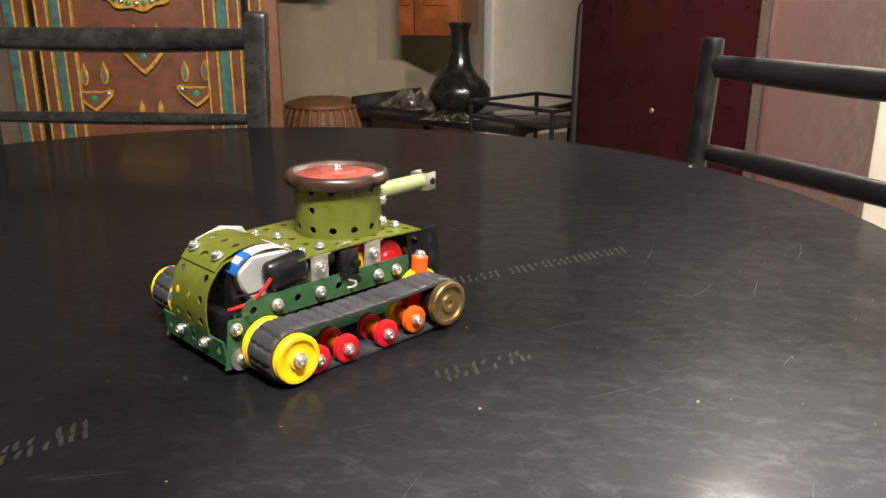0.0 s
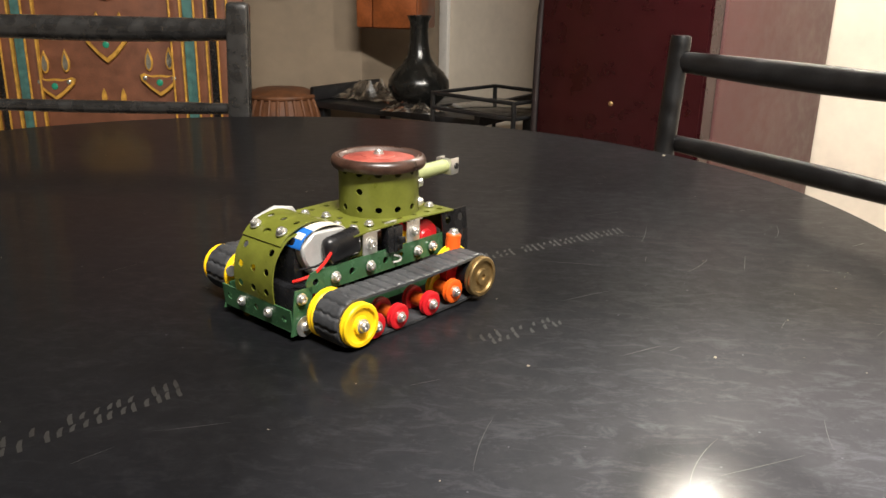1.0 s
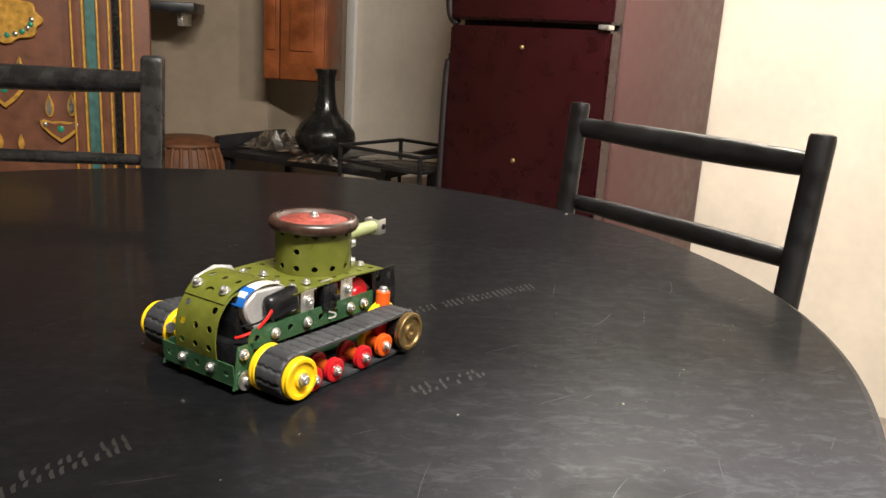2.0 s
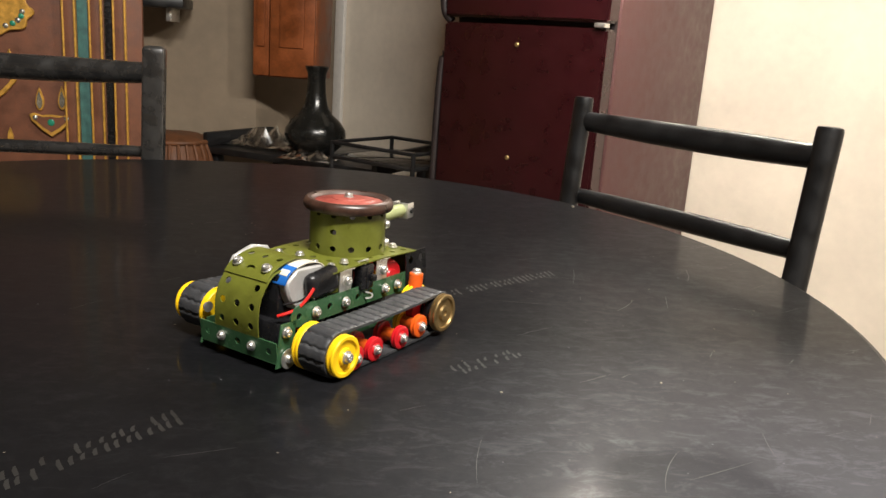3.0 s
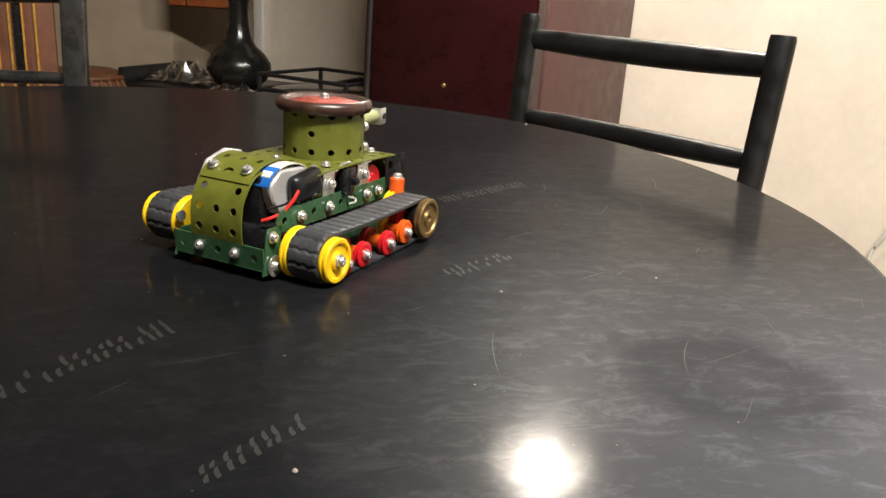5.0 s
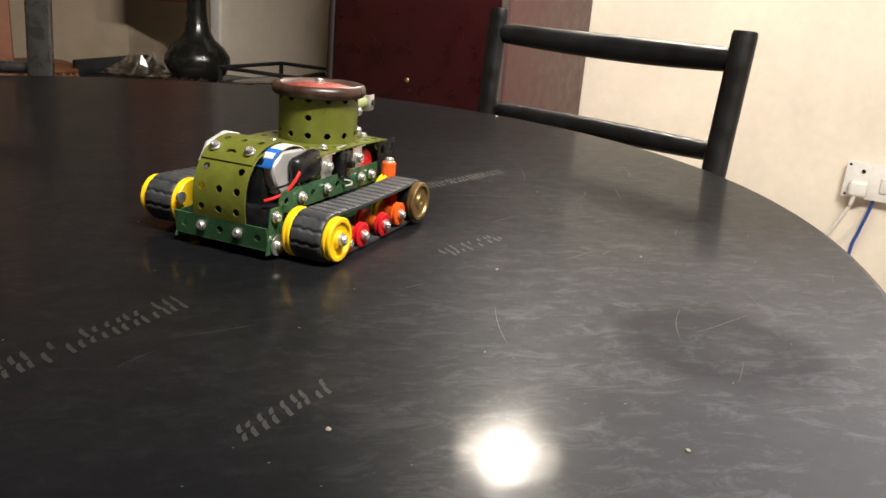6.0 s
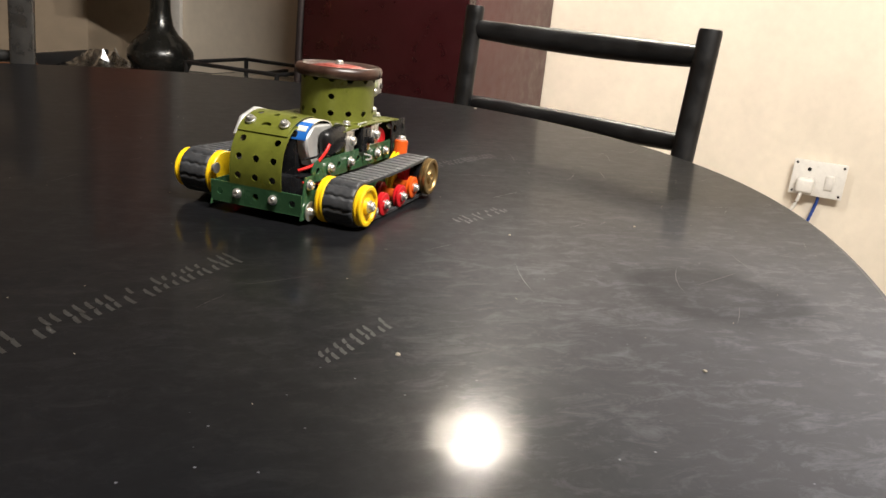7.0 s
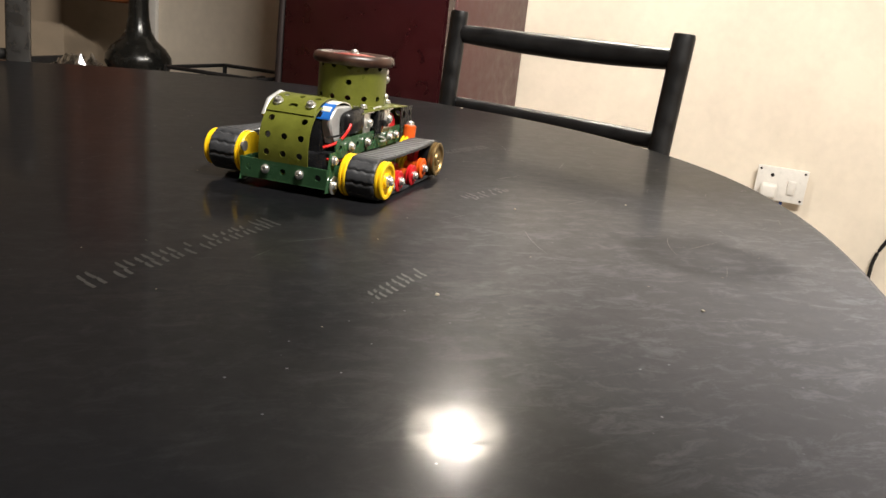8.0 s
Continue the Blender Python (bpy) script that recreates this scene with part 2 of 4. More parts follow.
def tube(points, radius, n=10, bm=None, squash=(1, 1), up=(0, 0, 1)):
    """A swept, capped tube through points; radius may be a list; squash scales its section across and along up."""
    own = bmesh.new()
    pts = [Vector(p) for p in points]
    rad = radius if isinstance(radius, (list, tuple)) else [radius] * len(pts)
    rings = []
    for i, p in enumerate(pts):
        d = (pts[min(i + 1, len(pts) - 1)] - pts[max(i - 1, 0)]).normalized()
        u = Vector(up)
        if abs(d.dot(u)) > 0.95:
            u = Vector((1, 0, 0))
        s = d.cross(u).normalized()
        u = s.cross(d)
        rings.append([own.verts.new(p + rad[i] * (squash[0] * math.cos(2 * math.pi * k / n) * s + squash[1] * math.sin(2 * math.pi * k / n) * u)) for k in range(n)])
    for a, b in zip(rings, rings[1:]):
        for k in range(n):
            own.faces.new((a[k], a[(k + 1) % n], b[(k + 1) % n], b[k]))
    own.faces.new(rings[0])
    own.faces.new(rings[-1][::-1])
    bmesh.ops.recalc_face_normals(own, faces=own.faces)
    return join(bm, own)


def smooth_path(points, n=8):
    """A Catmull-Rom line through points."""
    p = [Vector(q) for q in points]
    p = [2 * p[0] - p[1]] + p + [2 * p[-1] - p[-2]]
    out = []
    for i in range(1, len(p) - 2):
        for k in range(n):
            t = k / n
            a, b, c, d = p[i - 1], p[i], p[i + 1], p[i + 2]
            out.append(0.5 * (2 * b + (c - a) * t + (2 * a - 5 * b + 4 * c - d) * t * t + (3 * b - a - 3 * c + d) * t ** 3))
    return out + [p[-2]]


def drilled(nu, nv, pitch, bend, thick, holes=None, radius=0.0021, n=14, slots=()):
    """A sheet of nu x nv cells with a real hole in each, laid on the surface bend(u, v), with its thickness."""
    bm = bmesh.new()
    cache = {}

    def vert(u, v):
        key = (round(u, 6), round(v, 6))
        if key not in cache:
            cache[key] = bm.verts.new(bend(u, v))
        return cache[key]

    for i in range(nu):
        for j in range(nv):
            cu, cv, h = (i + 0.5) * pitch, (j + 0.5) * pitch, pitch / 2
            edge = []
            for k in range(n):
                a = 2 * math.pi * (k + 0.5) / n
                c, s = math.cos(a), math.sin(a)
                g = h / max(abs(c), abs(s))
                edge.append((cu + c * g, cv + s * g))
            corners = {}
            for k in range(n):
                a0, a1 = 2 * math.pi * (k + 0.5) / n, 2 * math.pi * (k + 1.5) / n
                for q in (1, 3, 5, 7):
                    if a0 < q * math.pi / 4 < a1:
                        corners[k] = (cu + h * (1 if q in (1, 7) else -1), cv + h * (1 if q in (1, 3) else -1))
            open_ = holes is None or holes(i, j)
            wide = 1.7 if (i, j) in slots else 1.0
            inner = [(cu + radius * wide * math.cos(2 * math.pi * (k + 0.5) / n), cv + radius * math.sin(2 * math.pi * (k + 0.5) / n)) for k in range(n)]
            for k in range(n):
                j2 = (k + 1) % n
                ring = [inner[k], edge[k]] + ([corners[k]] if k in corners else []) + [edge[j2], inner[j2]]
                vs = []
                for q in ring:
                    w = vert(*q)
                    if w not in vs:
                        vs.append(w)
                try:
                    bm.faces.new(vs)
                except ValueError:
                    pass
            if not open_:
                bm.faces.new([vert(*q) for q in inner])
    bmesh.ops.remove_doubles(bm, verts=bm.verts, dist=1e-6)
    bmesh.ops.recalc_face_normals(bm, faces=bm.faces)
    bm.normal_update()
    geom = bmesh.ops.solidify(bm, geom=bm.faces[:], thickness=thick)
    return bm


def prism(outline, depth, bm=None, bevel=0.0):
    """An outline in x, z given depth along y (towards -y)."""
    own = bmesh.new()
    f = own.faces.new([own.verts.new((x, 0, z)) for x, z in outline])
    e = bmesh.ops.extrude_face_region(own, geom=[f])
    bmesh.ops.translate(own, vec=(0, -depth, 0), verts=[v for v in e["geom"] if isinstance(v, bmesh.types.BMVert)])
    bmesh.ops.recalc_face_normals(own, faces=own.faces)
    if bevel:
        bmesh.ops.bevel(own, geom=own.edges[:], offset=bevel, segments=1, affect="EDGES")
    return join(bm, own)


# ---- the room ----
ROOM_H = 2.75
PLAN = [(3.40, 0.55), (0.16, 3.79), (-0.15, 3.50), (-2.60, 3.38), (-2.60, -2.20), (3.40, -2.20)]


def wall(name, a, b, material, label):
    a, b = Vector((*a, 0)), Vector((*b, 0))
    d = (b - a).normalized()
    out = Vector((d.y, -d.x, 0))
    bm = bmesh.new()
    low = [a, b, b + out * 0.12, a + out * 0.12]
    vs = [bm.verts.new(p) for p in low] + [bm.verts.new(p + Vector((0, 0, ROOM_H))) for p in low]
    for q in ((0, 1, 2, 3), (4, 5, 6, 7), (0, 1, 5, 4), (1, 2, 6, 5), (2, 3, 7, 6), (3, 0, 4, 7)):
        bm.faces.new([vs[i] for i in q])
    bmesh.ops.recalc_face_normals(bm, faces=bm.faces)
    return tagged(part(name, bm, material, smooth=False), label, "wall", kind="structure")


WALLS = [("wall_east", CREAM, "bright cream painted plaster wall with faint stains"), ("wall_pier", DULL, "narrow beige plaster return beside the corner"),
         ("wall_north", DULL, "dull beige plaster wall, darker than the cream one"), ("wall_west", DULL, "dull beige plaster wall"), ("wall_south", CREAM, "cream plaster wall behind the table"), ("wall_south_east", CREAM, "cream plaster side wall")]
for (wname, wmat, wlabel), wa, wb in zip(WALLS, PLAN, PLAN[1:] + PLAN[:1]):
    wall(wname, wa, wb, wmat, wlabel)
tagged(part("floor", box(6.4, 6.4, 0.1, at=(0.4, 0.8, -0.05)), FLOORM, smooth=False), "speckled stone floor under the table", "floor", kind="structure")
tagged(part("ceiling", box(6.4, 6.4, 0.1, at=(0.4, 0.8, ROOM_H + 0.05)), CEIL, smooth=False), "plain off-white ceiling", "ceiling", kind="structure")
tagged(part("trim", box(0.05, 0.02, 2.2, 0.003, at=(0, 0, 1.62)), WHITEP, m=pose(0.175, 3.755, 0, 0, 0, -45)), "white painted corner strip on the wall", "trim", kind="structure")

# the bulb that lights the table and the wall; its shade is added, out of view
bulb = thing("pendant_lamp", pose(*BULB), "warm hanging bulb out of view, under an added light-blocking white shade", "lamp")
part("bulb", lathe([(0, -0.030), (0.014, -0.026), (0.021, -0.012), (0.021, 0.0), (0.016, 0.024), (0.012, 0.05), (0, 0.05)], 20), glow_material("bulb_glow", (1.0, 0.84, 0.66), 2.0), bulb).visible_shadow = False
# added shade, unseen; it keeps the bulb's light off the upper walls
part("shade", lathe([(0.020, 0.075), (0.060, 0.060), (0.126, -0.024), (0.124, -0.026), (0.057, 0.056), (0.018, 0.070)], 40), WHITEP, bulb, "added white lamp shade that keeps light off the upper walls")
part("holder", tube([(0, 0, 0.05), (0, 0, 0.09), (0, 0, 0.1), (0, 0, 2.69 - BULB[2])], [0.014, 0.012, 0.004, 0.004], 10), WHITEP, bulb)

# ---- the round table ----
TC, TR, TZ = (0.027, 0.955), 0.656, 0.7452


def table_outline(r, n=160):
    return [(r * math.cos(2 * math.pi * k / n), r * math.sin(2 * math.pi * k / n) * (1 + 0.30 * math.sin(2 * math.pi * k / n) ** 4 if k > n / 2 else 1.0)) for k in range(n)]


def table():
    t = thing("dining_table", pose(*TC, 0), "round black lacquered dining table with a dusty, smeared top", "table")
    bm = bmesh.new()
    rings = []
    for inset, z in ((0.012, TZ - 0.038), (0.002, TZ - 0.034), (0.0, TZ - 0.026), (0.0, TZ - 0.009), (0.0025, TZ - 0.0025), (0.008, TZ)):
        rings.append([bm.verts.new((x, y, z)) for x, y in table_outline(TR - inset)])
    for a, b in zip(rings, rings[1:]):
        for k in range(len(a)):
            j = (k + 1) % len(a)
            bm.faces.new((a[k], a[j], b[j], b[k]))
    bm.faces.new(rings[-1])
    bm.faces.new(rings[0][::-1])
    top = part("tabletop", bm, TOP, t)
    for f in top.data.polygons:
        f.use_smooth = abs(f.normal.z) < 0.99
    part("pedestal", lathe([(0.05, TZ - 0.038), (0.05, 0.6), (0.035, 0.4), (0.06, 0.2), (0.05, 0.1), (0.22, 0.04), (0.24, 0.0), (0, 0)], 32), BLACKWOOD, t)
    return t


table()


def track_print(a, b, width, step, label):
    """Faint dusty tread prints along a line on the table."""
    bm = bmesh.new()
    a, b = Vector((*a, 0)), Vector((*b, 0))
    d = (b - a).normalized()
    s = Vector((-d.y, d.x, 0))
    k, far = 0.0, (b - a).length
    while k < far:
        for side in (0, 1):
            if random.random() < 0.86:
                w = width * random.uniform(0.28, 0.62)
                o = a + d * (k + random.uniform(-0.001, 0.001) + side * step * 0.45) + s * (side * width * 0.5 - width * 0.25)
                q = [o - s * w / 2 - d * 0.0016, o + s * w * 0.1 - d * 0.0002, o + s * w / 2 + d * 0.0022, o + s * w * 0.55 + d * random.uniform(0.0036, 0.0046), o + d * 0.0022, o - s * w * 0.5 + d * 0.0008]
                bm.faces.new([bm.verts.new((p.x, p.y, TZ + 0.0002)) for p in q])
        k += step
    return tagged(part("tread_print", bm, DUST, smooth=False), label, "dust print", "tread prints", kind="stuff")


track_print((-0.015, 0.484), (0.100, 0.602), 0.019, 0.0066, "faint grey dusty tread print on the black tabletop")
track_print((0.122, 0.452), (0.165, 0.492), 0.012, 0.0066, "short faint grey tread print on the black tabletop")
track_print((0.262, 0.839), (0.412, 0.942), 0.016, 0.0066, "faint grey dusty tread print on the black tabletop")
track_print((0.271, 0.674), (0.329, 0.716), 0.016, 0.0066, "short faint grey tread print on the black tabletop")


# ---- the toy tank of perforated metal strips; x ahead, y to its left ----
PITCH = 0.01375


def bolt_mesh():
    """A cap bolt head with a slotted socket, lying along +z."""
    bm = lathe([(0.0, 0.0), (0.0035, 0.0), (0.0035, 0.0006), (0.0027, 0.0008), (0.0027, 0.0021), (0.0022, 0.0028), (0.0013, 0.0030), (0.0012, 0.0018), (0, 0.0018)], 18)
    return bm


def wheel_profile(R, wide):
    h = wide / 2
    return [(0, -h), (R * 0.96, -h), (R, -h * 0.7), (R, -h * 0.35), (R * 0.86, -h * 0.1), (R * 0.86, h * 0.1), (R, h * 0.35), (R, h * 0.75), (R * 0.95, h),
            (R * 0.80, h), (R * 0.76, h * 0.45), (R * 0.42, h * 0.4), (R * 0.38, h * 1.05), (R * 0.16, h * 1.05), (R * 0.15, h * 0.6), (0, h * 0.6)]


def belt_path(lift, n=520):
    """The belt's run round the rear and front wheels, with the lift ahead; points and outward normals."""
    a, b = Vector((0.0195, 0.0149 + lift)), Vector((0.1245, 0.0160 + lift / 2))
    ra, rb = 0.0134, 0.0129
    pts = []
    for k in range(41):
        t = radians(90 + 180 * k / 40)
        pts.append(a + ra * Vector((math.cos(t), math.sin(t))))
    for k in range(1, 40):
        s = k / 40
        pts.append(Vector((0.0195 + s * 0.088, 0.0015 + 0.0004 * math.sin(s * 9) + lift * max(0, 1 - 3 * s) ** 2)))
    for k in range(31):
        t = radians(-78 + 168 * k / 30)
        pts.append(b + rb * Vector((math.cos(t), math.sin(t))))
    for k in range(1, 40):
        s = k / 40
        pts.append(Vector((0.1245 - s * 0.105, 0.0289 + lift / 2 - s * (0.0006 - lift / 2) - 0.0012 * math.sin(s * math.pi))))
    lens = [0.0]
    for p, q in zip(pts, pts[1:] + pts[:1]):
        lens.append(lens[-1] + (q - p).length)
    out = []
    closed = pts + pts[:1]
    for k in range(n):
        want = lens[-1] * k / n
        i = max(j for j in range(len(lens) - 1) if lens[j] <= want)
        f = (want - lens[i]) / max(1e-9, lens[i + 1] - lens[i])
        out.append(closed[i].lerp(closed[i + 1], f))
    return out, lens[-1]


def belt_mesh(width, lift):
    pts, far = belt_path(lift)
    n, m = len(pts), 18
    bm = bmesh.new()
    ribs = round(far / 0.0078)
    outer, inner = [], []
    for k, p in enumerate(pts):
        d = (pts[(k + 1) % n] - pts[k - 1]).normalized()
        nor = Vector((d.y, -d.x))
        if nor.dot(p - Vector((0.075, 0.017))) < 0:
            nor = -nor
        row = []
        for j in range(m + 1):
            w = j / m
            zig = 0.06 * math.sin(w * math.pi * 6.0) + 0.10 * w
            ph = (k / n * ribs + zig) % 1.0
            lift = (0.0011 * min(1, min(ph, 1 - ph) / 0.17)) * (1 if 0 < j < m else 0.3)
            q = p + nor * (0.0002 + lift)
            row.append(bm.verts.new((q.x, (w - 0.5) * width, q.y)))
        outer.append(row)
        q = p - nor * 0.0012
        inner.append([bm.verts.new((q.x, -0.5 * width, q.y)), bm.verts.new((q.x, 0.5 * width, q.y))])
    for k in range(n):
        k2 = (k + 1) % n
        for j in range(m):
            bm.faces.new((outer[k][j], outer[k][j + 1], outer[k2][j + 1], outer[k2][j]))
        bm.faces.new((inner[k][0], inner[k2][0], inner[k2][1], inner[k][1]))
        bm.faces.new((outer[k][0], outer[k2][0], inner[k2][0], inner[k][0]))
        bm.faces.new((outer[k][m], inner[k][1], inner[k2][1], outer[k2][m]))
    bmesh.ops.recalc_face_normals(bm, faces=bm.faces)
    return bm


def rear_profile():
    """Side line of the bent rear and top plates."""
    return smooth_path([(0.0005, 0, 0.0085), (-0.0022, 0, 0.019), (-0.0030, 0, 0.032), (-0.0002, 0, 0.0445), (0.0082, 0, 0.0550), (0.016, 0, 0.0575)], 12)


def along(path):
    seg = [0.0]
    for p, q in zip(path, path[1:]):
        seg.append(seg[-1] + (q - p).length)

    def at(s):
        s = min(max(s, 0), seg[-1])
        i = max(j for j in range(len(seg) - 1) if seg[j] <= s + 1e-9)
        return path[i].lerp(path[i + 1], (s - seg[i]) / (seg[i + 1] - seg[i]))
    return at, seg[-1]


def tank():
    t = thing("toy_tank", pose(0.1226, 0.6882, TZ, 0, 0, 49.9) @ Matrix.Diagonal((1.151, 1.151, 1.151, 1)), "olive green perforated-metal toy tank with rubber tracks on the table", "toy tank")
    bolt = None

    def put_bolt(x, y, z, way, parent=t, size=1.0):
        nonlocal bolt
        m = Matrix.Translation((x, y, z)) @ Vector(way).to_track_quat("Z", "Y").to_matrix().to_4x4() @ pose(0, 0, 0, 0, 0, (x * 9e4) % 360) @ Matrix.Diagonal((size, size, size, 1))
        if bolt is None:
            bolt = part("bolt", bolt_mesh(), STEEL, parent, "shiny steel bolt")
            bolt.matrix_basis = m
        else:
            again(bolt, m, parent)

    def rounded(u, v, full, high):
        """Height v on a strip whose ends are rounded."""
        r = high / 2
        d = max(0.0, r - min(u, full - u)) / r
        return r + (v - r) * max(0.12, math.sqrt(max(0.0, 1 - d * d)))

    # rear girder, with a foot that folds under
    part("rear_girder", drilled(5, 1, PITCH * 0.94, lambda u, v: (-0.001 - 0.10 * v, u - 0.0323, 0.0068 + v), 0.0009, radius=0.0022), GREEN, t, "dark green perforated angle girder")
    part("girder_foot", box(0.011, 0.0646, 0.0009, 0.0002, at=(0.0045, 0, 0.0065)), GREEN, t)
    for side in (-1, 1):
        y = side * 0.0325
        part("corner_bracket", drilled(1, 2, 0.0125, lambda u, v, y=y: (-0.002 + u + 0.15 * v, y, 0.0040 + v * (1.05 if side < 0 else 0.5)), 0.0009, radius=0.002), GREEN, t, "dark green corner bracket")
        put_bolt(0.0070, y + side * 0.0006, 0.0085, (0, side, 0))
        put_bolt(0.0052, y + side * 0.0006, 0.0252, (0, side, 0))
        part("washer", lathe([(0, 0), (0.0062, 0), (0.0062, 0.0007), (0, 0.0007)], 20, "y"), STEEL, t, m=pose(0.0070, y + side * 0.0008, 0.0085, 0, 0, 0))
        # long side strip
        n, x0 = (9, 0.0095) if side < 0 else (7, 0.0095 + 2 * PITCH)
        part("side_strip", drilled(n, 1, PITCH, lambda u, v, y=y, n=n, x0=x0: (x0 + u, y, 0.0254 + rounded(u, v, n * PITCH, PITCH) * 0.96), 0.0010, radius=0.0022), GREEN, t, "dark green perforated strip")
        for k in (1, 3, 6, 7):
            put_bolt(0.0164 + k * PITCH, y + side * 0.0009, 0.0320, (0, side, 0))
        part("lower_strip", drilled(9, 1, PITCH, lambda u, v, y=y: (0.002 + u, y * 0.97, 0.0060 + v), 0.0010, radius=0.0022), GREEN, t, "dark green perforated strip")

    # bent olive plates at the rear
    path = rear_profile()
    at, far = along(path)
    cell = far / 5
    holes = lambda i, j: not (i == 1 and j in (3, 4))
    part("rear_plate", drilled(3, 5, cell, lambda u, v: (at(v)[0], 0.0182 - u * 0.0364 / (3 * cell), at(v)[2]), 0.0007, holes, 0.0022), OLIVE, t, "bent olive green perforated plate")
    top_path = smooth_path([(0.0042, 0, 0.0515), (0.0100, 0, 0.0570), (0.022, 0, 0.0612), (0.034, 0, 0.0612), (0.046, 0, 0.0560), (0.052, 0, 0.0545)], 12)
    at2, far2 = along(top_path)
    c2 = far2 / 4
    part("top_plate", drilled(3, 4, c2, lambda u, v: (at2(v)[0], 0.0180 - u * 0.0355 / (3 * c2), at2(v)[2] + 0.0009), 0.0007, None, 0.0022, slots=((1, 0),)), OLIVE, t, "bent olive green perforated plate")
    for r in (-0.0127, 0.0127):
        put_bolt(0.0098, -r * 0.95, 0.0583, (-0.5, 0, 0.86))
        put_bolt(-0.0022, -r, 0.0138, (-1, 0, 0.05), size=0.9)

    # motor block across the hull, with its wire cap
    bm = bmesh.new()
    outline = [(0.0225, 0.036), (0.048, 0.036), (0.0535, 0.040), (0.0535, 0.051), (0.046, 0.0605), (0.024, 0.0615), (0.0150, 0.054), (0.0165, 0.046)]
    motor = part("motor_case", prism(outline, 0.048, bevel=0.0012), ALU, t, "grey aluminium motor case", m=pose(-0.002, 0.0225, -0.003))
    part("case_rim", tube([(0.0115, 0.0235, 0.047), (0.018, 0.0235, 0.0570), (0.032, 0.0235, 0.0610), (0.044, 0.0235, 0.0585), (0.050, 0.0235, 0.050)], 0.0022, 10), ALU, t)
    top_line = smooth_path([(0.0125, 0, 0.0500), (0.0180, 0, 0.0585), (0.0300, 0, 0.0628), (0.0440, 0, 0.0610), (0.0530, 0, 0.0530)], 8)

    def wrap(a, b, y0, y1, lift):
        """A strip laid over the top of the case, from a to b along its side line."""
        bm = bmesh.new()
        pts = top_line[a:b]
        rows = [[bm.verts.new((p.x, y, p.z + up)) for y in (y0, y1) for up in (lift, lift - 0.0006)] for p in pts]
        for r, q in zip(rows, rows[1:]):
            for m0, m1 in ((0, 2), (3, 1), (1, 0), (2, 3)):
                bm.faces.new((r[m0], r[m1], q[m1], q[m0]))
        bm.faces.new((rows[0][0], rows[0][1], rows[0][3], rows[0][2]))
        bm.faces.new((rows[-1][0], rows[-1][2], rows[-1][3], rows[-1][1]))
        bmesh.ops.recalc_face_normals(bm, faces=bm.faces)
        return bm
    part("paper_label", wrap(4, 31, -0.0475, -0.0260, 0.0010), LABEL, motor, "cream paper label")
    part("blue_print", wrap(2, 13, -0.0478, -0.0300, 0.0016), BLUE, motor, "blue printed patch on the label")
    part("white_mark", wrap(6, 10, -0.0465, -0.0400, 0.0021), LABEL, motor)
    part("case_screw", lathe([(0, 0), (0.0019, 0), (0.0019, 0.0008), (0.0008, 0.0008), (0.0007, 0.0003), (0, 0.0003)], 14, "y"), BLACK, motor, m=pose(0.034, -0.0490, 0.0375))
    part("wire_cap", box(0.0265, 0.0090, 0.0175, 0.0044, seg=3, at=(0.0390, -0.0296, 0.0478), m=pose(0, 0, 0, 0, -8, 0)), BLACK, t, "glossy black wire cap")
    part("red_wire", tube(smooth_path([(0.0270, -0.0340, 0.0475), (0.0225, -0.0335, 0.0425), (0.0160, -0.0310, 0.0365), (0.0095, -0.0275, 0.0340), (0.0070, -0.0240, 0.0325)], 8), 0.0010, 8), REDWIRE, t, "red insulated wire")
    part("black_wire", tube(smooth_path([(0.0310, -0.0300, 0.0440), (0.0210, -0.0290, 0.0400), (0.0115, -0.0240, 0.0385)], 8), 0.0007, 8), BLACK, t)
    part("loose_wire", tube(smooth_path([(0.0110, -0.0250, 0.0245), (0.0190, -0.0300, 0.0230), (0.0290, -0.0310, 0.0235)], 8), 0.0007, 8), REDWIRE, t)
    # black box added to keep the gap beside the motor case dark
    part("gap_filler", box(0.024, 0.038, 0.038, 0.001, at=(0.0240, 0, 0.036)), BLACK, t, "black box filling the dark gap in the hull")
    part("gearbox", box(0.045, 0.050, 0.022, 0.003, at=(0.029, 0, 0.017)), BLACK, t, "black plastic gearbox in the hull")
    part("inner_hull", box(0.066, 0.046, 0.022, 0.002, at=(0.088, 0.004, 0.024)), BLACK, t)

    # deck and its folded sides
    deck = part("deck", drilled(7, 5, 0.0126, lambda u, v: (0.0440 + u, 0.0330 - v * 1.07, 0.0535 + 0.0010 * math.sin(u * 40)), 0.0008, None, 0.0021), OLIVE, t, "olive green perforated deck plate")
    for k, (x, r) in enumerate(((0.0525, -0.020), (0.0580, -0.0065), (0.0515, 0.026), (0.0640, 0.026), (0.124, 0.020), (0.0500, 0.0135), (0.126, -0.02))):
        put_bolt(x, -r, 0.0541 + 0.0010 * math.sin((x - 0.044) * 40), (0, 0, 1), size=0.9)
    part("deck_skirt", drilled(1, 1, 0.0130, lambda u, v: (0.0445 + u, -0.0300, 0.0535 - v * 1.15), 0.0008, None, 0.0030), OLIVE, deck)
    part("rear_skirt", drilled(3, 1, 0.0130, lambda u, v: (0.0436, 0.0195 - u, 0.0535 - v), 0.0008, None, 0.0022), OLIVE, deck)
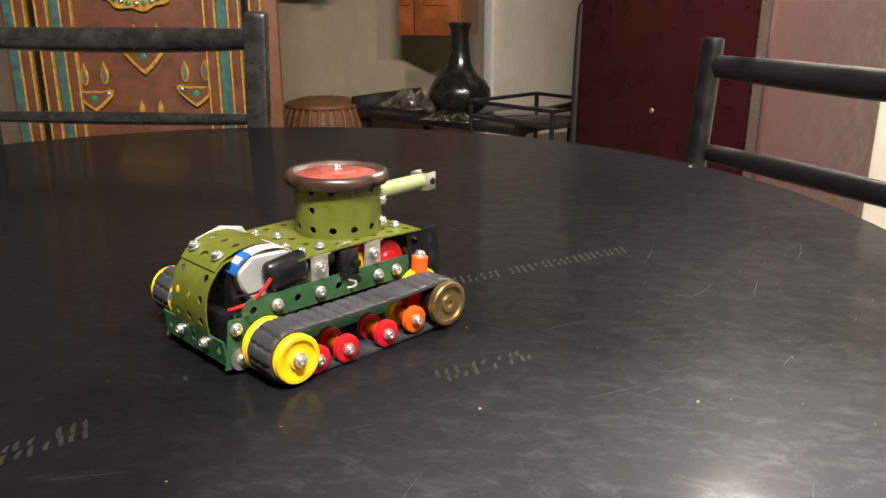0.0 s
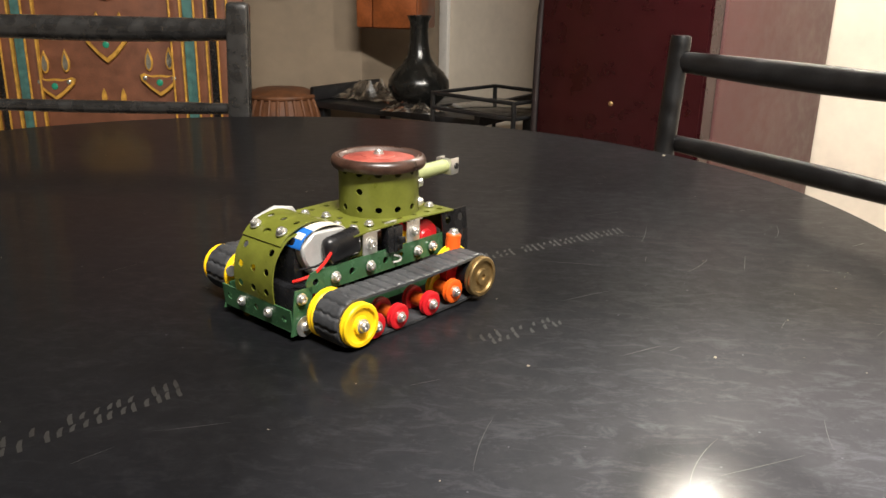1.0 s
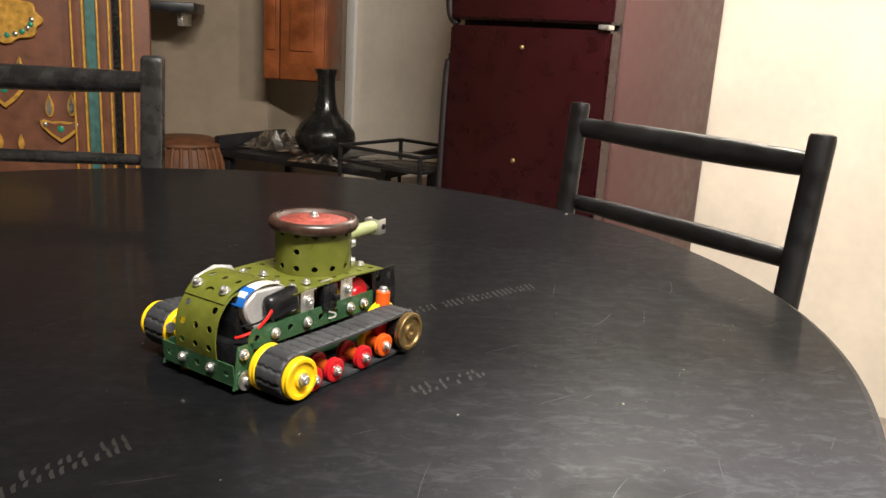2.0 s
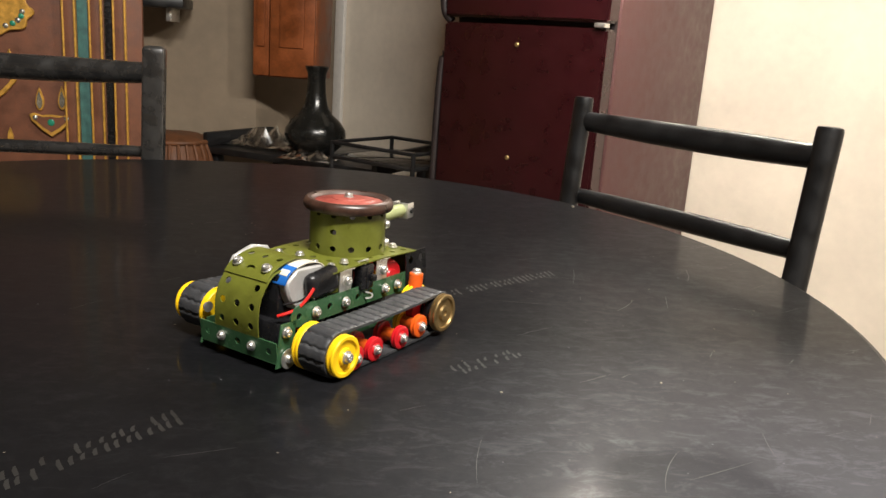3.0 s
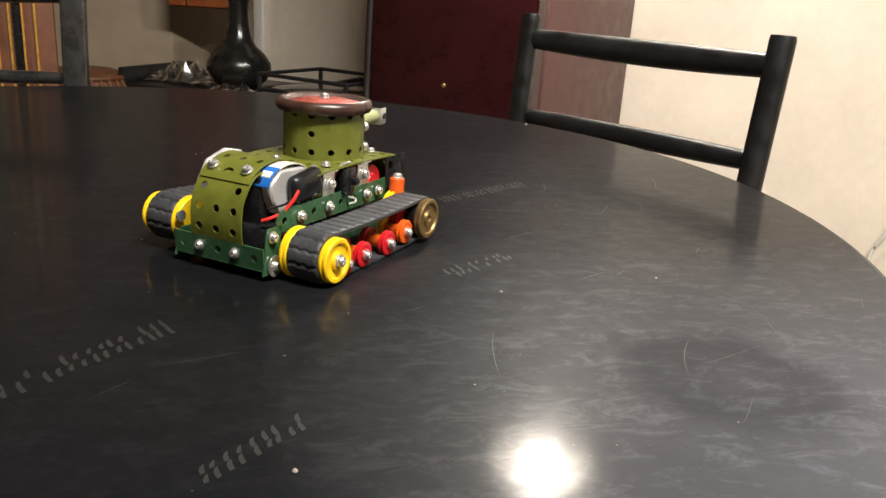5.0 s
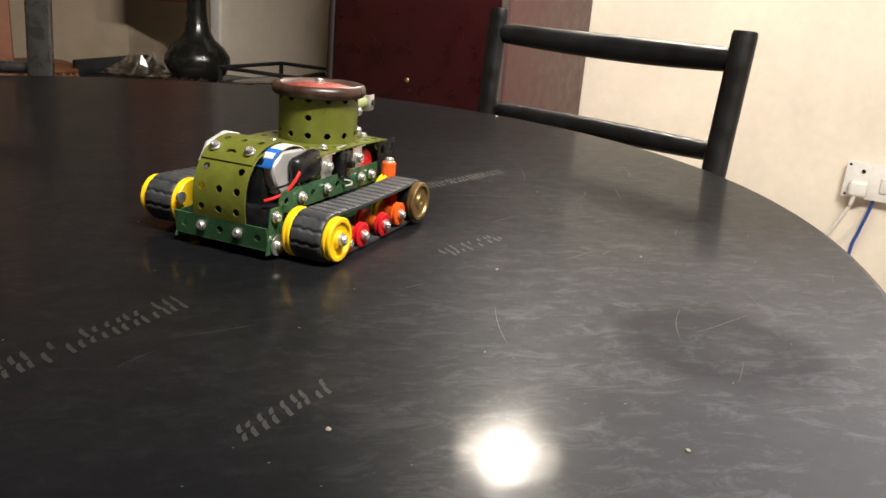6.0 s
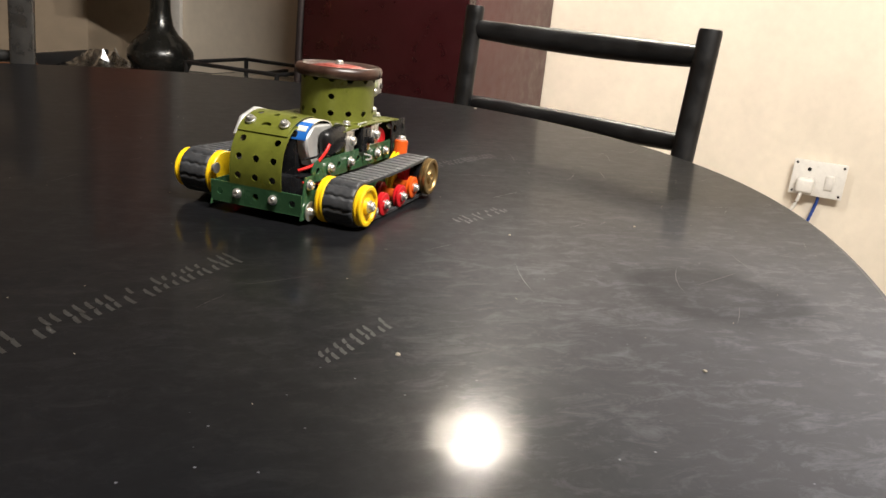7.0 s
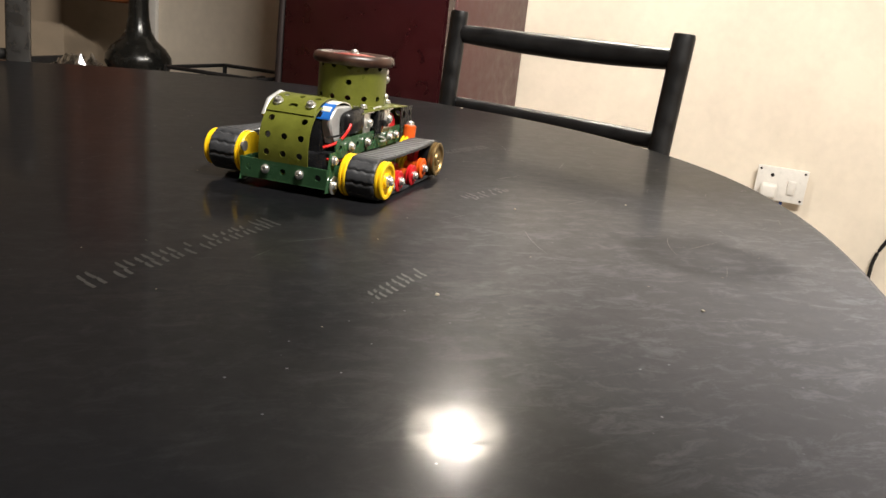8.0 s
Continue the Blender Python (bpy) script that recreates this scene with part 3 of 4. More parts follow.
    # front plate, slotted, dark inside
    part("front_plate", drilled(5, 3, 0.0130, lambda u, v: (0.1320 + 0.010 * math.sin(min(1, v / 0.03) * 1.5), 0.0325 - u, 0.0530 - v), 0.0008, None, 0.0022, slots=tuple((i, 1) for i in range(5))), OLIVE, t, "bent olive green front plate with slots")
    part("front_cheek", drilled(2, 3, 0.0122, lambda u, v: (0.1210 + u + 0.003 * math.sin(v * 60), -0.0335, 0.0525 - v), 0.0008, None, 0.0028), BLACK, t, "dark perforated cheek plate")

    # steel brackets with a slide switch between them
    for x in (0.0592, 0.0965):
        br = part("steel_bracket", box(0.0118, 0.0010, 0.0175, 0.0004, at=(x, -0.0316, 0.0442)), STEEL, t, "bright steel bracket")
        part("fold", box(0.0118, 0.0080, 0.0010, 0.0003, at=(x, -0.0305, 0.0530)), STEEL, br)
        put_bolt(x, -0.0321, 0.0455, (0, -1, 0), size=1.2)
    sw = part("slide_switch", box(0.0125, 0.0070, 0.0160, 0.0008, at=(0.0780, -0.0315, 0.0445)), BLACK, t, "black slide switch with solder tags")
    part("slider", box(0.0042, 0.0050, 0.0042, 0.0006, at=(0.0805, -0.0365, 0.0440)), BLACK, sw)
    part("switch_plate", box(0.0034, 0.0010, 0.0150, 0.0003, at=(0.0780, -0.0350, 0.0440)), BLACK, sw)
    part("solder_tag", tube(smooth_path([(0.0765, -0.0345, 0.0345), (0.0790, -0.0380, 0.0335), (0.0765, -0.0395, 0.0320), (0.0730, -0.0375, 0.0315)], 5), 0.0007, 8), STEEL, sw)
    part("wire_loop", tube(smooth_path([(0.0730, -0.0300, 0.0545), (0.0760, -0.0335, 0.0560), (0.0800, -0.0330, 0.0555), (0.0770, -0.0325, 0.0525)], 5), 0.0006, 8), STEEL, sw)
    # gears seen through the gap
    part("gear_disc", lathe([(0, -0.002), (0.0108, -0.002), (0.0116, 0), (0.0108, 0.002), (0.006, 0.002), (0.005, 0.0035), (0, 0.0035)], 30, "y"), RED, t, "red plastic gear inside the hull", m=pose(0.1110, -0.0270, 0.0372))
    part("gear_disc", lathe([(0, -0.002), (0.010, -0.002), (0.011, 0), (0.010, 0.002), (0, 0.002)], 30, "y"), RED, t, m=pose(0.0860, -0.0260, 0.0420))
    part("yellow_gear", lathe([(0, -0.003), (0.0085, -0.003), (0.0085, 0.003), (0, 0.003)], 24, "y"), YELLOW, t, m=pose(0.0880, -0.0255, 0.0380))
    part("orange_peg", lathe([(0, 0), (0.0050, 0), (0.0050, 0.0120), (0.0043, 0.0128), (0, 0.0128)], 20), ORANGE, t, "orange plastic peg", m=pose(0.1245, -0.0405, 0.0265, 0, 5, 0))
    put_bolt(0.1256, -0.0405, 0.0390, (0.08, 0, 1), size=1.1)

    # turret: rolled plate under a worn pulley, with the gun
    R, n = 0.0256, 13
    cell = 2 * math.pi * R / n
    tur = part("turret", drilled(n, 3, cell, lambda u, v: (0.0955 + R * math.cos(u / R - 0.17), R * math.sin(u / R - 0.17) - 0.002, 0.0540 + v * 0.0335 / (3 * cell)), 0.0008,
               lambda i, j: j != 1 or i in (1, 7), 0.0022), OLIVE, t, "rolled olive green perforated turret")
    hub = pose(0.0955, -0.002, 0)
    part("turret_floor", lathe([(0, 0.057), (0.0245, 0.057), (0.0245, 0.0575), (0, 0.0575)], 30), BLACK, tur, m=hub)
    part("turret_rim", lathe([(0.0248, 0.0838), (0.0270, 0.0824), (0.0291, 0.0830), (0.0303, 0.0850), (0.0303, 0.0872), (0.0294, 0.0893), (0.0276, 0.0903), (0.0260, 0.0898), (0.0254, 0.0886)], 64), BRONZE, tur, "worn dark brown pulley rim", m=hub)
    part("turret_edge", lathe([(0.0258, 0.0893), (0.0252, 0.0899), (0.0236, 0.0886), (0.0230, 0.0878)], 64), WORNEDGE, tur, "scuffed bare metal edge", m=hub)
    part("turret_disc", lathe([(0.0233, 0.0876), (0.0206, 0.0880), (0.0168, 0.0887), (0.0163, 0.0891), (0.0112, 0.0894), (0.0107, 0.0899), (0.0060, 0.0902), (0, 0.0903)], 48), WORNRED, tur, "worn red pulley face", m=hub)
    put_bolt(0.0955, -0.002, 0.0901, (0, 0, 1), tur, 1.0)
    for z in (0.0595, 0.0725):
        put_bolt(0.1120, -0.0216, z, (0.7, -0.7, 0), tur, 1.0)
    gun = part("gun_barrel", tube([(0.022, 0, 0.0700), (0.045, 0, 0.0698), (0.078, 0, 0.0695)], [0.0056, 0.0053, 0.0049], 20), BARREL, tur, "pale green plastic gun barrel", m=pose(0.0955, -0.002, 0, 0, 0, 8))
    part("muzzle_bracket", box(0.0100, 0.0012, 0.0118, 0.0005, at=(0.0805, -0.0060, 0.0695)), STEEL, gun, "bright steel muzzle bracket")
    part("muzzle_bracket", box(0.0100, 0.0012, 0.0118, 0.0005, at=(0.0805, 0.0060, 0.0695)), STEEL, gun)
    part("muzzle_plate", box(0.0012, 0.0120, 0.0118, 0.0005, at=(0.0762, 0, 0.0695)), STEEL, gun)
    part("muzzle_pin", lathe([(0, -0.0076), (0.0022, -0.0076), (0.0022, 0.0076), (0, 0.0076)], 14, "y"), BLACK, gun, m=pose(0.0815, 0, 0.0695))

    # running gear on both sides
    wheel = spool = None
    for side in (-1, 1):
        y = side * 0.0520
        lift = 0.0 if side < 0 else 0.004
        tr = part("track", belt_mesh(0.0200, lift), RUBBER, t, "ribbed black rubber track belt", m=pose(0, y, 0))
        flip = 0 if side < 0 else 180
        for x, z, R, who, off in ((0.0195, 0.0149 + lift, 0.0128, YELLOW, 0.0125), (0.0195, 0.0149 + lift, 0.0146, YELLOW, -0.0125), (0.1245, 0.0160 + lift / 2, 0.0131, BRASS, 0.0125), (0.1245, 0.0160 + lift / 2, 0.0156, YELLOW, -0.0125)):
            name = "brass_pulley" if who is BRASS else "yellow_pulley"
            part(name, lathe(wheel_profile(R, 0.0052), 44, "y"), who, t, "dull brass pulley wheel" if who is BRASS else "bright yellow plastic pulley wheel", m=pose(x, y + side * off, z, 0, 0, flip))
        for x, z in ((0.0195, 0.0149 + lift), (0.1245, 0.0160 + lift / 2)):
            part("drum", lathe([(0, -0.0105), (0.0118, -0.0105), (0.0118, 0.0105), (0, 0.0105)], 28, "y"), BLACK, t, m=pose(x, y, z))
        put_bolt(0.0195, side * 0.0672, 0.0149 + lift, (0, side, 0), size=1.15)
        for k, (x, z, who) in enumerate(((0.0340, 0.0088, RED), (0.0530, 0.0090, RED), (0.0805, 0.0092, RED), (0.1015, 0.0115, ORANGE))):
            prof = [(0, -0.0022), (0.0066, -0.0022), (0.0076, -0.0015), (0.0076, -0.0008), (0.0058, 0), (0.0076, 0.0008), (0.0076, 0.0017), (0.0066, 0.0023), (0.0040, 0.0020), (0.0036, 0.0028), (0, 0.0028)]
            for off, mm in ((0.0090, who), (-0.0055, RED if k < 3 else YELLOW)):
                part("road_wheel", lathe(prof, 26, "y"), mm, t, "red plastic road wheel" if mm is RED else ("orange plastic road wheel" if mm is ORANGE else "yellow plastic road wheel"), m=pose(x, y + side * off, z, 0, 0, flip))
            part("spacer", lathe([(0, -0.006), (0.0042, -0.006), (0.0042, 0.006), (0, 0.006)], 18, "y"), ORANGE, t, "orange plastic spacer tube", m=pose(x, y + side * 0.002, z))
            put_bolt(x, y + side * 0.0116, z, (0, side, 0), size=0.95)
        part("return_roller", lathe([(0, -0.006), (0.0085, -0.006), (0.0085, 0.006), (0, 0.006)], 24, "y"), RED, t, "red plastic roller behind the belt", m=pose(0.1120, y - side * 0.004, 0.0180))
    return t


tank()


# ---- chairs ----
def square_post(points, wide, deep, round_=0.0045):
    """An upright of squared section with eased corners and an eased top, through points from the foot up."""
    bm = bmesh.new()
    rings = []
    top = points[-1]
    levels = [(p, 0.0) for p in points[:-1]] + [((top[0], top[1], top[2] - 0.006), 0.0), ((top[0], top[1], top[2] - 0.002), 0.0022), (top, 0.0065)]
    for (x, y, z), inset in levels:
        a, b = wide / 2 - inset, deep / 2 - inset
        ring = []
        for sx, sy, turn in ((1, 1, 0), (-1, 1, 90), (-1, -1, 180), (1, -1, 270)):
            for k in (0, 30, 60, 90):
                u = math.radians(turn + k)
                ring.append(bm.verts.new((x + sx * (a - round_) + round_ * math.cos(u), y + sy * (b - round_) + round_ * math.sin(u), z)))
        rings.append(ring)
    for lo, hi in zip(rings, rings[1:]):
        for k in range(len(lo)):
            j = (k + 1) % len(lo)
            bm.faces.new((lo[k], lo[j], hi[j], hi[k]))
    bm.faces.new(rings[-1])
    bm.faces.new(rings[0][::-1])
    return bm


def chair(name, left, right, inward, top, upper, lower, label, flat=False):
    """A black ladder-back chair given the feet of its back posts' tops; inward is the way its seat points."""
    (lx, ly), (rx, ry) = left, right
    c = thing(name, pose((lx + rx) / 2, (ly + ry) / 2, 0, 0, 0, math.degrees(math.atan2(ry - ly, rx - lx))), label, "chair", "chairs round the table")
    half = math.hypot(rx - lx, ry - ly) / 2
    paint = WORNBLACK if flat else BLACKWOOD
    sgn = 1 if inward > 0 else -1
    for s in (-1, 1):
        r = 0.0158
        pts = [(s * half * 0.94, sgn * 0.02, 0), (s * half * 0.96, sgn * 0.015, 0.45), (s * half * 0.99, 0, lower), (s * half, -sgn * 0.012, top - 0.014), (s * half, -sgn * 0.0125, top - 0.006), (s * half, -sgn * 0.013, top - 0.001), (s * half, -sgn * 0.013, top)]
        post = square_post(pts[:4] + pts[-1:], 0.037, 0.031) if flat else tube(pts, [r * 0.9, r, r, r, r, r * 0.93, r * 0.72], 16, squash=(0.95, 1.1))
        part("back_post", post, paint, c)
        part("front_leg", tube([(s * half * 0.98, sgn * 0.36, 0), (s * half * 0.98, sgn * 0.36, 0.44)], [0.014, 0.017], 14), paint, c)
        part("side_stretcher", tube([(s * half * 0.96, sgn * 0.02, 0.2), (s * half * 0.98, sgn * 0.36, 0.2)], 0.010, 10), paint, c)
    for z, h, th in ((upper, 0.0205, 0.85), (lower, 0.0110, 1.0)) if flat else ((upper, 0.0180, 0.60), (lower, 0.0150, 0.72)):
        pts = [(x * half, -sgn * (0.008 + 0.022 * (1 - x * x)), z - 0.004 * (1 - x * x)) for x in [k / 8 - 1 for k in range(17)]]
        hs = [h * (0.86 + 0.22 * (1 - (p[0] / half) ** 2)) for p in pts]
        part("back_rail", tube(pts, hs, 16, squash=(th, 1.0)), paint, c)
    part("front_stretcher", tube([(-half, sgn * 0.36, 0.25), (half, sgn * 0.36, 0.25)], 0.010, 10), paint, c)
    part("seat", box(half * 2 + 0.03, 0.37, 0.03, 0.008, at=(0, sgn * 0.185, 0.445)), paint, c)
    return c


# chair by the fridge, and chair by the painted panel
chair("dining_chair", (0.582, 1.485), (0.795, 1.110), -1, 0.902, 0.863, 0.736, "black painted wooden ladder-back chair, scuffed, beside the table")
chair("dining_chair", (-0.640, 1.610), (-0.135, 1.620), -1, 0.935, 0.889, 0.752, "black painted ladder-back chair with squared posts and worn rails", True)


# ---- fridge; x along its front, y into its depth ----
def fridge():
    f = thing("fridge", pose(0.646, 2.304, 0, 0, 0, -45), "dark red two-door fridge with maroon sides against the cream wall", "fridge")
    W, D, H = 0.505, 0.69, 1.66
    part("body", box(W, D - 0.07, H - 0.04, 0.008, at=(0, 0.07 + (D - 0.07) / 2, 0.04 + (H - 0.04) / 2)), FRIDGESIDE, f, "maroon painted steel body")
    part("plinth", box(W - 0.04, D - 0.12, 0.05, 0.004, at=(0, D / 2 + 0.03, 0.025)), GASKET, f)

    def door(z0, z1):
        bm = bmesh.new()
        n = 20
        outline = []
        for k in range(n + 1):
            x = -W / 2 + W * k / n
            outline.append((x, -0.020 * (1 - (2 * k / n - 1) ** 2)))
        outline += [(W / 2, 0.055), (-W / 2, 0.055)]
        lo, hi = [bm.verts.new((x, y, z0)) for x, y in outline], [bm.verts.new((x, y, z1)) for x, y in outline]
        bm.faces.new(lo[::-1])
        bm.faces.new(hi)
        for k in range(len(lo)):
            j = (k + 1) % len(lo)
            bm.faces.new((lo[k], lo[j], hi[j], hi[k]))
        bmesh.ops.recalc_face_normals(bm, faces=bm.faces)
        bmesh.ops.bevel(bm, geom=[e for e in bm.edges if abs(e.verts[0].co.z - e.verts[1].co.z) < 1e-6 or e.calc_face_angle(0) > 0.9], offset=0.006, segments=2, affect="EDGES")
        return bm
    low = part("door", door(0.06, 1.037), FRIDGE, f, "glossy dark red lower door")
    high = part("door", door(1.052, H), FRIDGE, f, "glossy dark red freezer door")
    part("gasket", box(W - 0.015, 0.016, H - 0.1, 0.003, at=(0, 0.062, H / 2 + 0.03)), GASKET, f)
    for d, z in ((low, 0.55), (high, 1.24)):
        h = 0.40 if d is low else 0.2
        part("door_handle", tube(smooth_path([(-W / 2 + 0.010, 0.020, z - h), (-W / 2 - 0.012, 0.012, z - h * 0.8), (-W / 2 - 0.014, 0.010, z), (-W / 2 - 0.008, 0.010, z + h * 0.9), (-W / 2 + 0.010, 0.020, z + h)], 5), 0.012, 12), GASKET, d, "dark moulded edge handle")
    for z in (0.986, 0.690):
        part("door_lock", lathe([(0, 0), (0.0065, 0), (0.0065, 0.003), (0.004, 0.005), (0, 0.005)], 20, "y"), BRASS, low, "small dull metal stud", m=pose(0.008, -0.0195, z))
    part("hinge", box(0.03, 0.03, 0.012, 0.003, at=(W / 2 - 0.016, 0.0, 1.0445)), STEEL, f, "bright steel door hinge")


fridge()


# ---- far left: painted panel ----
def shield(w, h):
    return [(-w, h * 0.5), (-w * 0.8, h * 0.62), (-w * 0.5, h * 0.45), (0, h * 0.52), (w * 0.5, h * 0.45), (w * 0.8, h * 0.62), (w, h * 0.5), (w * 0.93, h * 0.1), (w * 0.45, -h * 0.55), (0, -h), (-w * 0.45, -h * 0.55), (-w * 0.93, h * 0.1)]


def teardrop(w, h, n=18):
    out = []
    for k in range(n):
        a = 2 * math.pi * k / n
        s = math.sin(a)
        out.append((w * math.cos(a) * (1 - 0.45 * (s + 1) / 2 * (1 if s > 0 else 0.4)) * (1 - max(0, s) ** 3), h * s))
    return out


def painted_panel():
    p = thing("painted_panel", pose(-0.700, 2.385, 0.191, 0, 0, 6) @ Matrix.Diagonal((0.85, 0.85, 0.85, 1)), "brown wooden panel with gilt borders, shield reliefs and mirror drops", "decorative panel")
    part("board", box(0.86, 0.03, 1.774, 0.003, at=(0, 0.02, 0.663)), PANELM, p)

    def strip(x, w, mm, d, name="border", parent=p):
        return part(name, box(w, d, 1.43, 0.002, at=(x, 0.005 - d / 2, 0.83)), mm, parent)
    for s in (-1, 1):
        for k, x in enumerate((0.222, 0.297, 0.365)):
            strip(s * x, 0.030, PANELM, 0.016)
            for e in (-0.0165, 0.0165):
                strip(s * x + e, 0.006, GILT, 0.021, "gilt_edge")
        strip(s * 0.259, 0.032, TEAL, 0.005, "teal_band")
        strip(s * 0.331, 0.022, BLACK, 0.005, "dark_band")
        if s < 0:
            strip(s * 0.405, 0.03, TEAL, 0.006, "teal_band")
    def relief(x, z, w, h):
        r = part("shield_relief", prism(shield(w, h), 0.014, bevel=0.002), GILT, p, "gilt shield relief with a green stud", m=pose(x, 0.005, z))
        part("relief_field", prism([(a * 0.74, b * 0.70) for a, b in shield(w, h)], 0.004), PANELM, r, m=pose(0, -0.0125, 0.001))
        for dx, mm, q in ((0, EMERALD, 0.0080), (-w * 0.72, MIRROR, 0.0055), (w * 0.72, MIRROR, 0.0055)):
            part("stud", lathe([(q * 1.3, 0), (q * 1.3, 0.004), (q, 0.005), (q * 0.6, 0.006), (0, 0.0065)], 14, "y"), mm, r, m=pose(dx, -0.0140, 0.0 if dx == 0 else h * 0.30))
    relief(0.005, 0.720, 0.066, 0.058)
    relief(0.160, 0.605, 0.062, 0.045)
    relief(-0.165, 0.590, 0.062, 0.045)
    for x, z in ((0.128, 0.675), (0.192, 0.680), (-0.128, 0.668), (-0.192, 0.664), (0.05, 0.80), (-0.02, 0.80)):
        big = z < 0.75
        d = part("mirror_drop", prism(teardrop(0.014 if big else 0.009, 0.036 if big else 0.02), 0.008, bevel=0.001), GILT, p, "mirror drop in a gilt setting", m=pose(x, 0.005, z))
        part("mirror", prism(teardrop(0.009 if big else 0.005, 0.026 if big else 0.012), 0.002), MIRROR, d, m=pose(0, -0.0085, -0.003))
    for x in (-0.02, 0.04):
        part("gilt_point", prism(teardrop(0.009, 0.024), 0.007), GILT, p, m=pose(x, 0.005, 0.560))
    crest = part("crest", prism([(0.12 * math.cos(a) * (1 + 0.06 * math.cos(9 * a)), 0.07 * math.sin(a) * (1 + 0.08 * math.cos(9 * a))) for a in [2 * math.pi * k / 48 for k in range(48)]], 0.014, bevel=0.002), GILT, p, "gilt carved crest with coloured studs", m=pose(0.0, 0.005, 0.93))
    for k in range(13):
        a = math.pi + math.pi * k / 12
        part("stud", lathe([(0.008, 0), (0.008, 0.003), (0.004, 0.006), (0, 0.006)], 12, "y"), EMERALD if k % 2 else MIRROR, crest, m=pose(0.095 * math.cos(a), -0.014, 0.05 * math.sin(a)))
    return p


painted_panel()

# ---- far corner: low black table with the vase ----
low = thing("side_table", pose(0.122, 3.232, 0.085, 0, 0, -32), "low black wooden side table with a raised edge", "side table")
part("tabletop", box(0.72, 0.46, 0.025, 0.004, at=(0, 0, 0.455)), BLACKWOOD, low)
for sx in (-1, 1):
    part("raised_end", box(0.022, 0.46, 0.075, 0.005, at=(sx * 0.36, 0, 0.480)), BLACKWOOD, low)
    for sy in (-1, 1):
        part("leg", box(0.04, 0.04, 0.528, 0.004, at=(sx * 0.34, sy * 0.19, 0.179)), BLACKWOOD, low)
vase = lathe([(0, 0), (0.055, 0), (0.075, 0.010), (0.112, 0.045), (0.131, 0.085), (0.128, 0.115), (0.105, 0.150), (0.070, 0.180), (0.050, 0.215), (0.041, 0.265), (0.038, 0.320), (0.040, 0.350), (0.052, 0.378), (0.047, 0.379), (0.034, 0.350), (0.032, 0.300), (0, 0.28)], 56)
tagged(part("vase", vase, VASEM, m=pose(0.100, 3.115, 0.5527) @ Matrix.Diagonal((0.84, 0.84, 0.84, 1))), "black glazed long-necked pottery vase on the side table", "vase")


def crumpled(name, w, d, h, n, label, at, category):
    bm = bmesh.new()
    grid = [[bm.verts.new((w * (i / n - 0.5), d * (j / n - 0.5), h * (0.35 + noise.noise((i * 0.55, j * 0.55, w * 50)) * 0.8) * math.sin(math.pi * (0.06 + 0.88 * i / n)) * math.sin(math.pi * (0.06 + 0.88 * j / n)) + 0.004)) for j in range(n + 1)] for i in range(n + 1)]
    for i in range(n):
        for j in range(n):
            bm.faces.new((grid[i][j], grid[i + 1][j], grid[i + 1][j + 1], grid[i][j + 1]))
    bmesh.ops.solidify(bm, geom=bm.faces[:], thickness=0.0015)
    return tagged(part(name, bm, CLEAR, m=at, smooth=False), label, category)


crumpled("polythene_bag", 0.36, 0.20, 0.11, 16, "crumpled clear polythene bag on the side table", pose(-0.06, 3.27, 0.554, 0, 0, -32), "plastic bag")
crumpled("polythene_wrap", 0.20, 0.12, 0.05, 12, "small crumple of clear wrapping on the side table", pose(0.085, 2.985, 0.554, 0, 0, -20), "plastic wrap")

stool = thing("cane_stool", pose(-0.43, 3.28, 0) @ Matrix.Diagonal((1.18, 1.18, 1.22, 1)), "round brown cane stool with a bulging ribbed side", "stool")
part("drum", lathe([(0, 0), (0.105, 0), (0.120, 0.02), (0.140, 0.16), (0.143, 0.30), (0.136, 0.41), (0.112, 0.468), (0.08, 0.482), (0, 0.486)], 48), CANE, stool)
rib = None
for k in range(30):
    turn = pose(0, 0, 0, 0, 0, 12 * k)
    if rib is None:
        rib = part("rib", tube(smooth_path([(0.120, 0, 0.015), (0.141, 0, 0.16), (0.144, 0, 0.30), (0.137, 0, 0.41), (0.113, 0, 0.470)], 4), 0.0055, 8), CANE, stool)
    else:
        again(rib, turn, stool)
for r, z in ((0.118, 0.464), (0.124, 0.03)):
    part("hoop", lathe([(r + 0.007 * math.cos(a), z + 0.007 * math.sin(a)) for a in [2 * math.pi * i / 8 for i in range(9)]], 48), CANE, stool)

rack = thing("wire_rack", pose(0.385, 2.715, 0.11, 0, 0, -42), "thin dark metal rack with a glass top", "rack")
for z in (0.545, 0.50):
    pts = [(-0.16, -0.15, z), (0.16, -0.15, z), (0.16, 0.15, z), (-0.16, 0.15, z), (-0.16, -0.15, z)]
    for a, b in zip(pts, pts[1:]):
        part("rail", tube([a, b], 0.006, 8), BLACKWOOD, rack)
for sx in (-1, 1):
    for sy in (-1, 1):
        part("leg", tube([(sx * 0.16, sy * 0.15, -0.11), (sx * 0.16, sy * 0.15, 0.55)], 0.007, 8), BLACKWOOD, rack)
part("glass_top", box(0.30, 0.28, 0.006, 0.001, at=(0, 0, 0.503)), PANE, rack)

